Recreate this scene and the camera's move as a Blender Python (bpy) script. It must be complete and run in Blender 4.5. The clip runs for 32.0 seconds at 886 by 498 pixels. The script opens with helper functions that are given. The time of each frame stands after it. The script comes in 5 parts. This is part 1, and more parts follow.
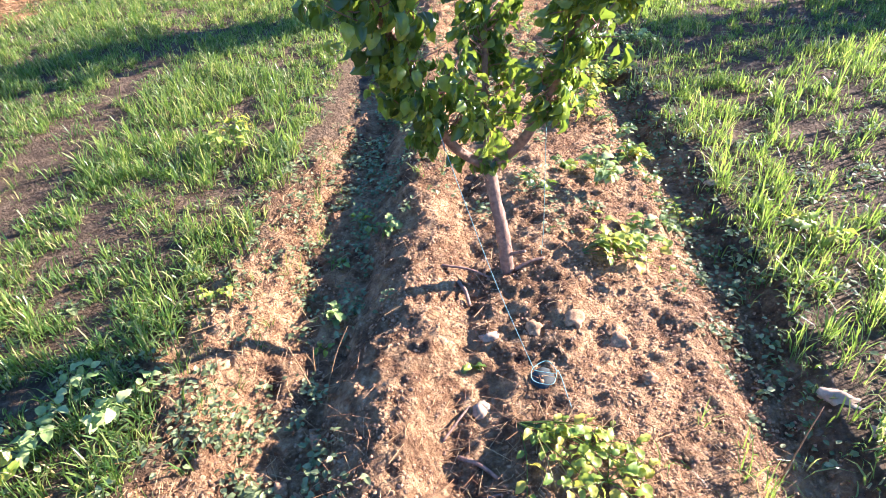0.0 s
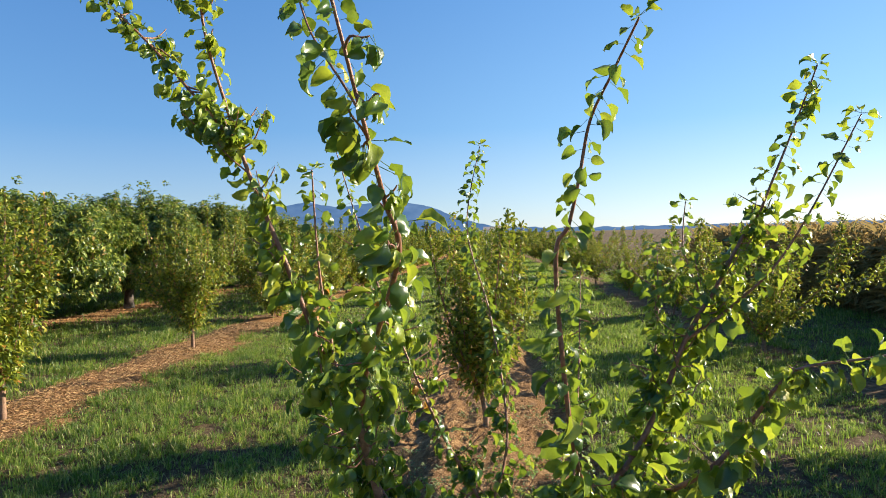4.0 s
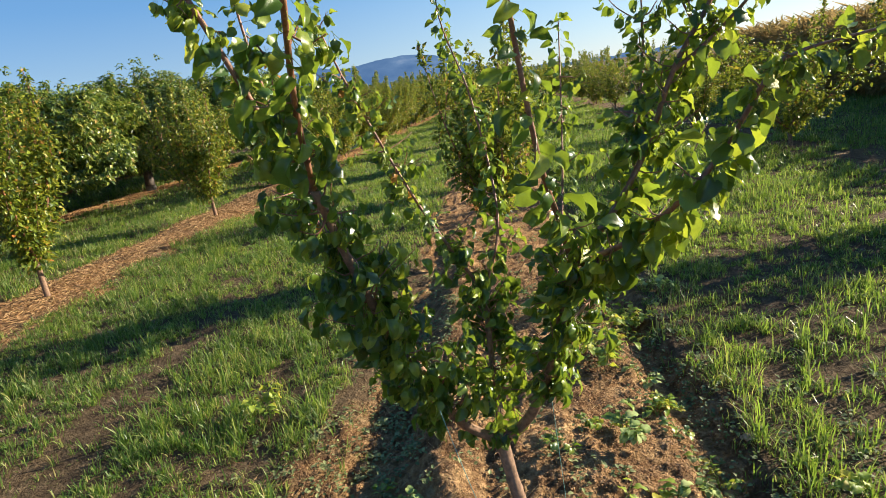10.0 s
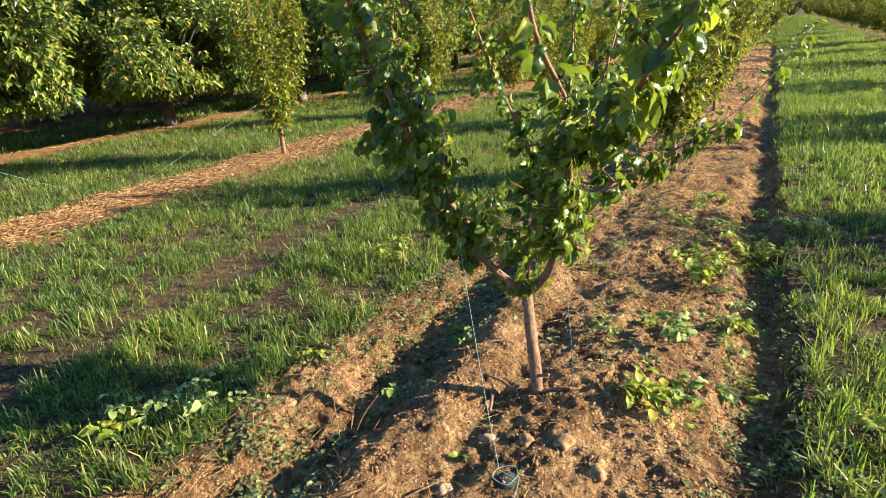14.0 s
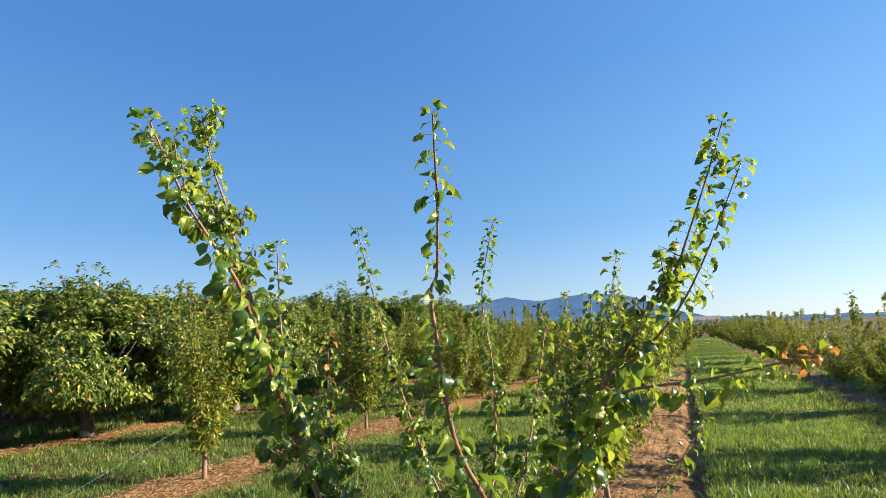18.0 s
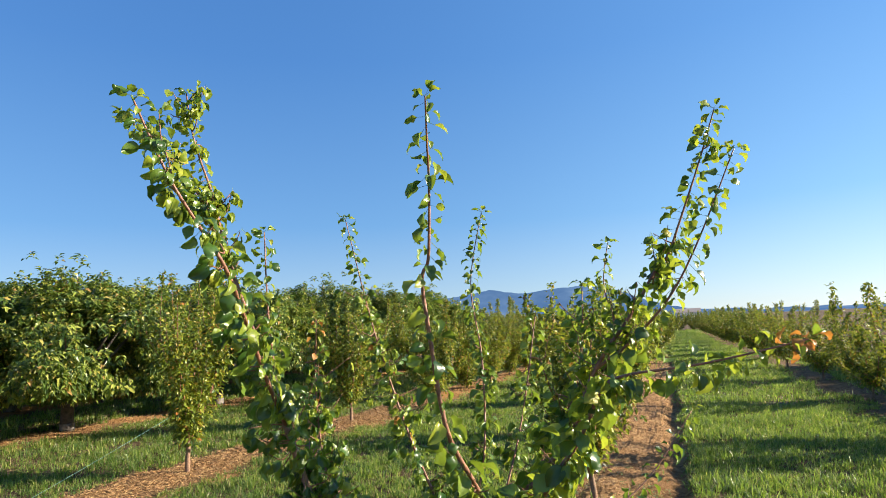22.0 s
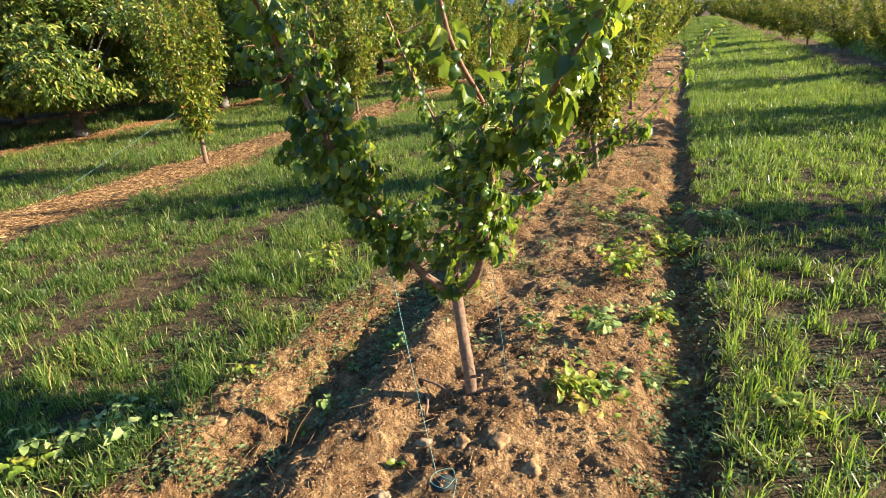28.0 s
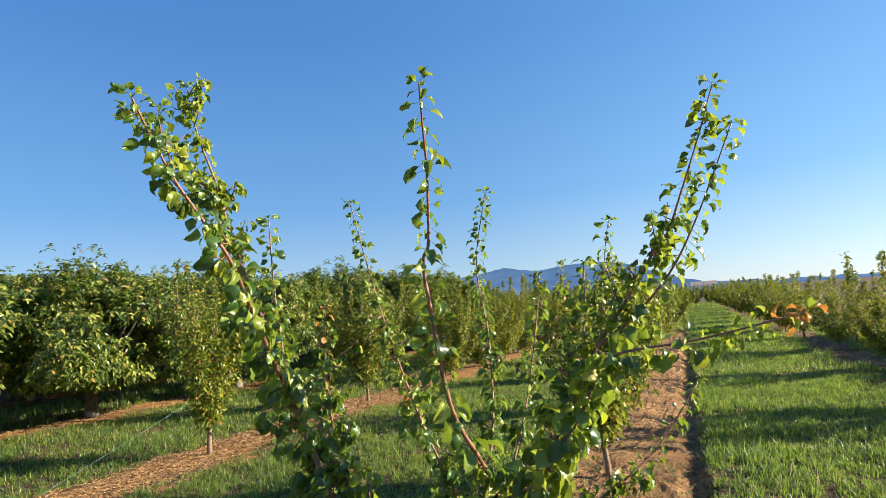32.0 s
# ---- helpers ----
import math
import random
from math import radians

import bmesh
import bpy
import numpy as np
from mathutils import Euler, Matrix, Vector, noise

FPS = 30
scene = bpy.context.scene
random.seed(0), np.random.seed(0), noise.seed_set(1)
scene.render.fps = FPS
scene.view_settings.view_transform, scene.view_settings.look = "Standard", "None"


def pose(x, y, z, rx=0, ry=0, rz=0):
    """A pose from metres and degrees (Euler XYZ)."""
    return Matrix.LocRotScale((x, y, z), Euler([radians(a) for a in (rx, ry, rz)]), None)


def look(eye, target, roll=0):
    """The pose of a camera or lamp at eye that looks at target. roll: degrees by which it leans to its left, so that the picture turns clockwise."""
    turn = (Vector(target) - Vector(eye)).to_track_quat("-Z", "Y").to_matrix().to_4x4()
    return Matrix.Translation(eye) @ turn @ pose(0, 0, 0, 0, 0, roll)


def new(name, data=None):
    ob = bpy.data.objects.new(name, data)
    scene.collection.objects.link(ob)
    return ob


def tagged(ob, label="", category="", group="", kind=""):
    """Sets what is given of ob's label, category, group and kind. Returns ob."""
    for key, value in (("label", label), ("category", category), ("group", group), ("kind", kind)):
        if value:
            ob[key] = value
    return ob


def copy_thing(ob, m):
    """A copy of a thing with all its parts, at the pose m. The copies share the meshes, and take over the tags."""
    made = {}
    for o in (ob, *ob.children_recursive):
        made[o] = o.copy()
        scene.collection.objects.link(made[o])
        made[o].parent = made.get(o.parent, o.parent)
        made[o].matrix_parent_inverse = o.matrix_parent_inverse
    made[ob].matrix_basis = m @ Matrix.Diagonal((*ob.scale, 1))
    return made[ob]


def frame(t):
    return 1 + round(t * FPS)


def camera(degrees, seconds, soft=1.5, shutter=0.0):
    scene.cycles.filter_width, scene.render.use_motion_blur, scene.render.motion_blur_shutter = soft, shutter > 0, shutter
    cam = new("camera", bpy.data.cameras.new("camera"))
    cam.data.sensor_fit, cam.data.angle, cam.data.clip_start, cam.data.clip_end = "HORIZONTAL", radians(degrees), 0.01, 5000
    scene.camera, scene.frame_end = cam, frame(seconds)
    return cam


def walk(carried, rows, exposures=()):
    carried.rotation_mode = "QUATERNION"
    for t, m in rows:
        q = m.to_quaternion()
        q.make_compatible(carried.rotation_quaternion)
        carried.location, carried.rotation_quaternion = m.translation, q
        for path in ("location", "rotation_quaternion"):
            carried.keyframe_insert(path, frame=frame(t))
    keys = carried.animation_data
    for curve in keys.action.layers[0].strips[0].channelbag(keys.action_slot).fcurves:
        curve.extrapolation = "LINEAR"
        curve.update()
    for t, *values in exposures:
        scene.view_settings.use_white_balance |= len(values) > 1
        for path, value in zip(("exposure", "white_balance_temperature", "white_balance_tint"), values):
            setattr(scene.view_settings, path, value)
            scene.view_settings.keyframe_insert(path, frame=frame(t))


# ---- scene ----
cam = camera(73.0, 32.0, soft=0.25)
PATH = [
    (0, (0.23, -0.059, 1.562), (0.05, 1.521, 0.348), -5.1),
    (0.5, (0.227, -0.113, 1.652), (0.045, 1.608, 0.65), -4.2),
    (1, (0.22, -0.093, 1.785), (0.035, 1.766, 1.072), -4.1),
    (1.5, (0.218, -0.127, 1.898), (0.05, 1.827, 1.508), -2.5),
    (2, (0.231, -0.144, 1.98), (0.057, 1.833, 1.731), -1.3),
    (2.5, (0.228, -0.145, 1.996), (0.045, 1.84, 1.834), -0.8),
    (3, (0.255, -0.16, 2.016), (0.066, 1.829, 1.92), -1.0),
    (3.5, (0.259, -0.16, 2.026), (0.073, 1.831, 1.964), -1.2),
    (5.5, (0.259, -0.17, 2.002), (0.065, 1.82, 1.961), -2.1),
    (6, (0.289, -0.145, 1.953), (0.087, 1.844, 1.888), -2.5),
    (6.5, (0.297, -0.131, 1.924), (0.089, 1.855, 1.819), -3.3),
    (7, (0.289, -0.116, 1.92), (0.073, 1.867, 1.776), -3.5),
    (7.5, (0.289, -0.106, 1.903), (0.071, 1.872, 1.702), -3.5),
    (8, (0.301, -0.107, 1.861), (0.084, 1.858, 1.556), -3.9),
    (8.5, (0.315, -0.116, 1.807), (0.106, 1.828, 1.383), -4.9),
    (9, (0.333, -0.111, 1.753), (0.127, 1.82, 1.272), -6.6),
    (9.5, (0.35, -0.094, 1.73), (0.139, 1.826, 1.209), -7.9),
    (10, (0.404, -0.036, 1.72), (0.106, 1.872, 1.199), -9.0),
    (10.5, (0.591, 0.038, 1.752), (0.101, 1.922, 1.29), -10.1),
    (11, (0.725, 0.103, 1.754), (0.131, 1.97, 1.353), -10.1),
    (11.5, (0.865, 0.231, 1.622), (0.273, 2.118, 1.318), -7.7),
    (12, (1.031, 0.279, 1.626), (0.325, 2.112, 1.251), -1.6),
    (12.5, (1.21, 0.091, 1.616), (0.294, 1.801, 1.13), -0.3),
    (13, (1.189, -0.065, 1.581), (0.165, 1.529, 0.941), -1.2),
    (13.5, (1.118, -0.296, 1.514), (0.12, 1.292, 0.819), -3.7),
    (15.5, (1.281, -0.253, 1.646), (0.329, 1.452, 1.216), -4.3),
    (16, (1.261, -0.252, 1.725), (0.381, 1.539, 1.591), -3.6),
    (16.5, (1.24, -0.275, 1.786), (0.405, 1.542, 1.845), -3.4),
    (17, (1.217, -0.317, 1.814), (0.401, 1.502, 1.966), -3.0),
    (17.5, (1.218, -0.337, 1.837), (0.412, 1.477, 2.08), -2.5),
    (18, (1.238, -0.352, 1.848), (0.438, 1.459, 2.131), -2.5),
    (18.5, (1.233, -0.34, 1.844), (0.439, 1.474, 2.126), -3.1),
    (19, (1.218, -0.33, 1.832), (0.435, 1.49, 2.107), -3.7),
    (19.5, (1.217, -0.34, 1.831), (0.438, 1.482, 2.104), -3.9),
    (20, (1.216, -0.345, 1.827), (0.441, 1.479, 2.094), -3.8),
    (20.5, (1.21, -0.334, 1.826), (0.442, 1.493, 2.087), -3.3),
    (21, (1.209, -0.329, 1.83), (0.445, 1.501, 2.089), -3.0),
    (21.5, (1.203, -0.33, 1.833), (0.443, 1.502, 2.09), -2.7),
    (22, (1.204, -0.333, 1.83), (0.449, 1.502, 2.087), -2.6),
    (22.5, (1.206, -0.337, 1.824), (0.451, 1.498, 2.078), -2.6),
    (23, (1.214, -0.329, 1.825), (0.464, 1.509, 2.072), -3.2),
    (23.5, (1.201, -0.331, 1.822), (0.452, 1.506, 2.07), -3.4),
    (24, (1.202, -0.333, 1.819), (0.455, 1.506, 2.064), -3.4),
    (24.5, (1.209, -0.333, 1.823), (0.462, 1.506, 2.066), -3.2),
    (26.5, (1.176, -0.27, 1.695), (0.4, 1.562, 1.491), -5.4),
    (27, (1.167, -0.287, 1.654), (0.375, 1.51, 1.274), -5.9),
    (27.5, (1.17, -0.283, 1.598), (0.373, 1.469, 1.057), -6.0),
    (28, (1.169, -0.274, 1.531), (0.382, 1.429, 0.839), -5.3),
    (28.5, (1.176, -0.265, 1.49), (0.4, 1.396, 0.69), -5.2),
    (29, (1.166, -0.254, 1.484), (0.394, 1.389, 0.645), -5.1),
    (29.5, (1.163, -0.253, 1.53), (0.391, 1.395, 0.7), -4.9),
    (30, (1.169, -0.253, 1.625), (0.376, 1.457, 0.958), -4.9),
    (30.5, (1.175, -0.302, 1.715), (0.366, 1.493, 1.363), -4.6),
    (31, (1.195, -0.322, 1.774), (0.384, 1.505, 1.703), -4.4),
    (31.5, (1.212, -0.337, 1.8), (0.409, 1.492, 1.907), -3.9),
    (32, (1.255, -0.344, 1.837), (0.454, 1.478, 2.029), -4.1),
]
EXPOSURES = [(0.0, 2.48, 5450, 30), (0.5, 1.73, 6250, 10), (1.0, 1.45, 6400, 10), (1.5, 1.28, 6450, 10), (6.0, 1.28, 6450, 10), (9.0, 1.18, 6450, 10), (11.0, 1.33, 6500, 10), (13.0, 1.55, 6500, 10),
             (15.5, 1.38, 6450, 10), (16.5, 1.31, 6400, 10), (24.5, 1.31, 6400, 10), (27.0, 1.31, 6450, 10), (28.0, 1.53, 6500, 10), (29.5, 1.53, 6500, 10), (31.0, 1.31, 6400, 10), (32.0, 1.29, 6400, 10)]
walk(cam, [(t, look(eye, target, roll)) for t, eye, target, roll in PATH], EXPOSURES)

# ---- world, sun, exposure ----
SUN_AZ, SUN_EL = 67.0, 20.0          # degrees right of the rows' way, and above the horizon
world = bpy.data.worlds.new("sky_world")
scene.world = world
world.use_nodes = True
wn, wl = world.node_tree.nodes, world.node_tree.links
sky = wn.new("ShaderNodeTexSky")
sky.sky_type = "NISHITA"
sky.sun_disc = False
sky.sun_elevation = radians(SUN_EL)
sky.sun_rotation = radians(SUN_AZ)
sky.altitude, sky.air_density, sky.dust_density, sky.ozone_density = 300.0, 1.0, 0.15, 4.6
wn["Background"].inputs["Strength"].default_value = 0.064
clear = wn.new("ShaderNodeHueSaturation")
clear.inputs["Saturation"].default_value = 1.0
clear.inputs["Value"].default_value = 1.12
wl.new(sky.outputs["Color"], clear.inputs["Color"])
# the clear evening air: pale above the horizon, deeper blue overhead
up_way = wn.new("ShaderNodeTexCoord")
split = wn.new("ShaderNodeSeparateXYZ")
wl.new(up_way.outputs["Generated"], split.inputs[0])
air = wn.new("ShaderNodeValToRGB")
while len(air.color_ramp.elements) < 4:
    air.color_ramp.elements.new(0.5)
for e, (at_, c) in zip(air.color_ramp.elements, ((0.0, (0.55, 0.74, 0.95)), (0.17, (0.19, 0.475, 0.92)), (0.42, (0.095, 0.325, 0.83)), (1.0, (0.055, 0.2, 0.62)))):
    e.position, e.color = at_, (*c, 1)
wl.new(split.outputs["Z"], air.inputs["Fac"])
scale_up = wn.new("ShaderNodeVectorMath")
scale_up.operation = "SCALE"
scale_up.inputs["Scale"].default_value = 5.4
wl.new(air.outputs["Color"], scale_up.inputs[0])
blend = wn.new("ShaderNodeMix")
blend.data_type = "RGBA"
blend.inputs[0].default_value = 0.68
wl.new(clear.outputs["Color"], blend.inputs[6])
wl.new(scale_up.outputs["Vector"], blend.inputs[7])
SUN_WAY = (math.sin(radians(SUN_AZ)) * math.cos(radians(SUN_EL)), math.cos(radians(SUN_AZ)) * math.cos(radians(SUN_EL)), math.sin(radians(SUN_EL)))
to_sun = wn.new("ShaderNodeVectorMath")
to_sun.operation = "DOT_PRODUCT"
to_sun.inputs[1].default_value = SUN_WAY
wl.new(up_way.outputs["Generated"], to_sun.inputs[0])
pale = wn.new("ShaderNodeMapRange")
pale.interpolation_type = "SMOOTHERSTEP"
pale.inputs["From Min"].default_value, pale.inputs["From Max"].default_value = -0.3, 1.05
pale.inputs["To Min"].default_value, pale.inputs["To Max"].default_value = 0.0, 0.75
wl.new(to_sun.outputs["Value"], pale.inputs["Value"])
aureole = wn.new("ShaderNodeMix")
aureole.data_type, aureole.blend_type = "RGBA", "MULTIPLY"
aureole.inputs[7].default_value = (1.85, 1.6, 1.36, 1)
wl.new(pale.outputs["Result"], aureole.inputs[0])
wl.new(blend.outputs[2], aureole.inputs[6])
wl.new(aureole.outputs[2], wn["Background"].inputs["Color"])
sun = new("sun", bpy.data.lights.new("sun", "SUN"))
sun.data.energy, sun.data.angle, sun.data.color = 5.3, radians(0.5), (1.0, 0.87, 0.68)
sun_way = Vector(SUN_WAY)
sun.matrix_world = look(sun_way * 50, (0, 0, 0))

# ---- materials ----


def material(name):
    m = bpy.data.materials.new(name)
    m.use_nodes = True
    return m, m.node_tree.nodes, m.node_tree.links, m.node_tree.nodes["Principled BSDF"]


def ramp(nodes, stops):
    r = nodes.new("ShaderNodeValToRGB")
    while len(r.color_ramp.elements) < len(stops):
        r.color_ramp.elements.new(0.5)
    for e, (p, c) in zip(r.color_ramp.elements, stops):
        e.position, e.color = p, (*c, 1)
    return r


def noise_tex(nodes, links, scale, detail=4.0, rough=0.6):
    co = nodes.new("ShaderNodeTexCoord")
    n = nodes.new("ShaderNodeTexNoise")
    n.inputs["Scale"].default_value, n.inputs["Detail"].default_value, n.inputs["Roughness"].default_value = scale, detail, rough
    links.new(co.outputs["Object"], n.inputs["Vector"])
    return n


def bump(nodes, links, height, strength, distance, target):
    b = nodes.new("ShaderNodeBump")
    b.inputs["Strength"].default_value, b.inputs["Distance"].default_value = strength, distance
    links.new(height, b.inputs["Height"])
    links.new(b.outputs["Normal"], target.inputs["Normal"])
    return b


def mix_colour(nodes, links, fac, a, b, blend="MIX"):
    m = nodes.new("ShaderNodeMix")
    m.data_type, m.blend_type = "RGBA", blend
    for socket, value in ((m.inputs[0], fac), (m.inputs[6], a), (m.inputs[7], b)):
        if hasattr(value, "is_linked"):
            links.new(value, socket)
        elif isinstance(value, tuple):
            socket.default_value = (*value, 1)
        else:
            socket.default_value = value
    return m.outputs[2]


def leaf_material(name, stops, trans, rough=0.38, through_tint=(0.42, 0.60, 0.06), island=False, spec=0.5, glow=0.4, patch=None):
    """A leaf: coloured by chance, glossy above, letting sunlight through."""
    m, n, l, p = material(name)
    if island:
        src = n.new("ShaderNodeNewGeometry").outputs["Random Per Island"]
    else:
        src = n.new("ShaderNodeObjectInfo").outputs["Random"]
    r = ramp(n, stops)
    l.new(src, r.inputs["Fac"])
    nz = noise_tex(n, l, 60, 3)
    dark = ramp(n, [(0.3, (0.72, 0.72, 0.72)), (0.75, (1.2, 1.15, 1.05))])
    l.new(nz.outputs["Fac"], dark.inputs["Fac"])
    col = mix_colour(n, l, 1.0, r.outputs["Color"], dark.outputs["Color"], "MULTIPLY")
    if patch:                                   # plants of one patch share a tint
        pn = noise_tex(n, l, patch[0], 3, 0.7)
        pr = ramp(n, [(0.36, patch[1]), (0.64, patch[2])])
        l.new(pn.outputs["Fac"], pr.inputs["Fac"])
        col = mix_colour(n, l, 1.0, col, pr.outputs["Color"], "MULTIPLY")
    l.new(col, p.inputs["Base Color"])
    p.inputs["Roughness"].default_value = rough
    p.inputs["Specular IOR Level"].default_value = spec
    bump(n, l, nz.outputs["Fac"], 0.25, 0.004, p)
    t = n.new("ShaderNodeBsdfTranslucent")
    tc = mix_colour(n, l, glow, col, through_tint)
    l.new(tc, t.inputs["Color"])
    mx = n.new("ShaderNodeMixShader")
    mx.inputs[0].default_value = trans
    l.new(p.outputs["BSDF"], mx.inputs[1])
    l.new(t.outputs["BSDF"], mx.inputs[2])
    l.new(mx.outputs["Shader"], n["Material Output"].inputs["Surface"])
    return m


LEAF = leaf_material("pear_leaf", [(0.0, (0.018, 0.06, 0.01)), (0.42, (0.06, 0.14, 0.019)), (0.75, (0.175, 0.27, 0.033)), (1.0, (0.32, 0.36, 0.04))], 0.35, 0.34, through_tint=(0.5, 0.66, 0.045), glow=0.5, spec=0.65)
LEAF_BULK = leaf_material("pear_foliage", [(0.0, (0.017, 0.055, 0.01)), (0.42, (0.062, 0.14, 0.019)), (0.74, (0.195, 0.285, 0.034)), (1.0, (0.36, 0.39, 0.042))], 0.35, 0.33, through_tint=(0.52, 0.68, 0.045), island=True, spec=0.65)
# for yellowing leaves, and painted on green ones that should look sunlit
LEAF_YELLOW_SUNLIT = leaf_material("yellow_and_sunlit_leaf", [(0.0, (0.15, 0.25, 0.028)), (0.6, (0.29, 0.36, 0.035)), (1.0, (0.50, 0.44, 0.05))], 0.46, through_tint=(0.66, 0.72, 0.05))
LEAF_ORANGE = leaf_material("orange_leaf", [(0.0, (0.42, 0.25, 0.04)), (1.0, (0.46, 0.15, 0.045))], 0.4, through_tint=(0.9, 0.35, 0.05))
LEAF_ROW = leaf_material("row_tree_foliage", [(0.0, (0.018, 0.045, 0.008)), (0.4, (0.085, 0.145, 0.017)), (0.72, (0.25, 0.315, 0.032)), (0.90, (0.40, 0.39, 0.042)), (1.0, (0.45, 0.17, 0.05))], 0.34, 0.4, through_tint=(0.6, 0.64, 0.05), island=True, spec=0.45)
LEAF_CHERRY = leaf_material("chestnut_foliage", [(0.0, (0.016, 0.04, 0.009)), (0.42, (0.085, 0.145, 0.024)), (0.74, (0.28, 0.34, 0.055)), (0.91, (0.40, 0.40, 0.08)), (1.0, (0.42, 0.25, 0.09))], 0.28, 0.36, island=True)
WEED = leaf_material("weed_leaf", [(0.0, (0.15, 0.24, 0.06)), (0.6, (0.29, 0.38, 0.11)), (1.0, (0.43, 0.50, 0.19))], 0.3, 0.75, island=True)
WEED_BRIGHT = leaf_material("bright_weed_leaf", [(0.0, (0.15, 0.27, 0.03)), (0.7, (0.34, 0.42, 0.045)), (1.0, (0.52, 0.40, 0.06))], 0.38, 0.5, through_tint=(0.7, 0.75, 0.06), island=True)
GRASS = leaf_material("grass_blades", [(0.0, (0.028, 0.08, 0.018)), (0.35, (0.09, 0.18, 0.045)), (0.7, (0.225, 0.32, 0.075)), (0.87, (0.40, 0.44, 0.14)), (0.93, (0.46, 0.40, 0.18)), (1.0, (0.52, 0.44, 0.22))], 0.45, 0.36, through_tint=(0.52, 0.74, 0.06), island=True, spec=0.4, patch=(1.1, (0.64, 0.72, 0.8), (1.12, 1.03, 0.84)))
STRAW = leaf_material("dry_straw", [(0.0, (0.15, 0.07, 0.025)), (0.55, (0.33, 0.18, 0.065)), (1.0, (0.56, 0.38, 0.16))], 0.1, 0.7, through_tint=(0.6, 0.45, 0.2), island=True)
CORN = leaf_material("dry_corn", [(0.0, (0.22, 0.18, 0.07)), (0.5, (0.42, 0.32, 0.13)), (0.85, (0.52, 0.38, 0.17)), (1.0, (0.20, 0.22, 0.06))], 0.38, 0.7, through_tint=(0.5, 0.35, 0.12), island=True)


def bark_material(name, dark, light, scale=30.0, rough=0.75):
    m, n, l, p = material(name)
    nz = noise_tex(n, l, scale, 6, 0.65)
    r = ramp(n, [(0.3, dark), (0.7, light)])
    l.new(nz.outputs["Fac"], r.inputs["Fac"])
    l.new(r.outputs["Color"], p.inputs["Base Color"])
    p.inputs["Roughness"].default_value = rough
    bump(n, l, nz.outputs["Fac"], 0.6, 0.006, p)
    return m


BARK = bark_material("grey_brown_bark", (0.11, 0.058, 0.034), (0.34, 0.205, 0.12), 45)
TWIG = bark_material("red_brown_bark", (0.15, 0.06, 0.035), (0.36, 0.17, 0.10), 50, 0.5)
BARK_OLD = bark_material("rough_dark_bark", (0.035, 0.026, 0.02), (0.12, 0.09, 0.07), 14)
LIME = bark_material("flaking_lime_wash", (0.05, 0.042, 0.035), (0.27, 0.245, 0.215), 9, 0.9)
STONE = bark_material("dusty_stone", (0.25, 0.165, 0.09), (0.50, 0.365, 0.215), 25, 0.9)
CLOD = bark_material("dry_soil_clod", (0.17, 0.085, 0.036), (0.50, 0.30, 0.135), 60, 0.95)


def plain(name, colour, rough=0.6, vary=0.2, scale=30.0):
    m, n, l, p = material(name)
    nz = noise_tex(n, l, scale, 4)
    r = ramp(n, [(0.25, tuple(c * (1 - vary) for c in colour)), (0.75, tuple(min(1, c * (1 + vary)) for c in colour))])
    l.new(nz.outputs["Fac"], r.inputs["Fac"])
    l.new(r.outputs["Color"], p.inputs["Base Color"])
    p.inputs["Roughness"].default_value = rough
    bump(n, l, nz.outputs["Fac"], 0.3, 0.004, p)
    return m


TWINE = plain("green_twine", (0.19, 0.36, 0.29), 0.6)
PLASTIC = plain("weathered_green_plastic", (0.045, 0.052, 0.042), 0.9, 0.5)
GROUND_LEAF = leaf_material("ground_weed_leaf", [(0.0, (0.09, 0.12, 0.04)), (0.6, (0.18, 0.225, 0.08)), (1.0, (0.33, 0.36, 0.15))], 0.25, 0.6, island=True)
WHITE_WALL = plain("white_render", (0.78, 0.76, 0.72), 0.85, 0.05, 1.0)
ROOF = plain("clay_roof", (0.42, 0.33, 0.27), 0.8, 0.2, 2.0)
PANE = plain("dark_window_pane", (0.05, 0.06, 0.07), 0.15, 0.1)

# the ground: tilled soil, straw mulch and thin turf, told apart by two stored masks; the turf mask also paints shade on
# the east bank
m, n, l, p = material("orchard_soil")
big, mid, fine = noise_tex(n, l, 2.2, 6, 0.65), noise_tex(n, l, 14, 6, 0.7), noise_tex(n, l, 90, 5, 0.7)
soil = ramp(n, [(0.3, (0.12, 0.057, 0.026)), (0.48, (0.38, 0.22, 0.10)), (0.65, (0.66, 0.44, 0.215))])
l.new(mid.outputs["Fac"], soil.inputs["Fac"])
soil_big = ramp(n, [(0.38, (0.46, 0.43, 0.41)), (0.6, (1.0, 0.985, 0.95))])
l.new(big.outputs["Fac"], soil_big.inputs["Fac"])
soil_col = mix_colour(n, l, 1.0, soil.outputs["Color"], soil_big.outputs["Color"], "MULTIPLY")
straw = ramp(n, [(0.34, (0.13, 0.055, 0.022)), (0.52, (0.36, 0.185, 0.07)), (0.7, (0.62, 0.39, 0.16))])
l.new(fine.outputs["Fac"], straw.inputs["Fac"])
# this brown is kept dark to stand for the shade between blades
turf_and_shade = ramp(n, [(0.3, (0.06, 0.038, 0.02)), (0.5, (0.125, 0.085, 0.045)), (0.72, (0.24, 0.17, 0.095))])
l.new(mid.outputs["Fac"], turf_and_shade.inputs["Fac"])
a1 = n.new("ShaderNodeAttribute"); a1.attribute_name = "mulch"
a2 = n.new("ShaderNodeAttribute"); a2.attribute_name = "turf_and_shade"
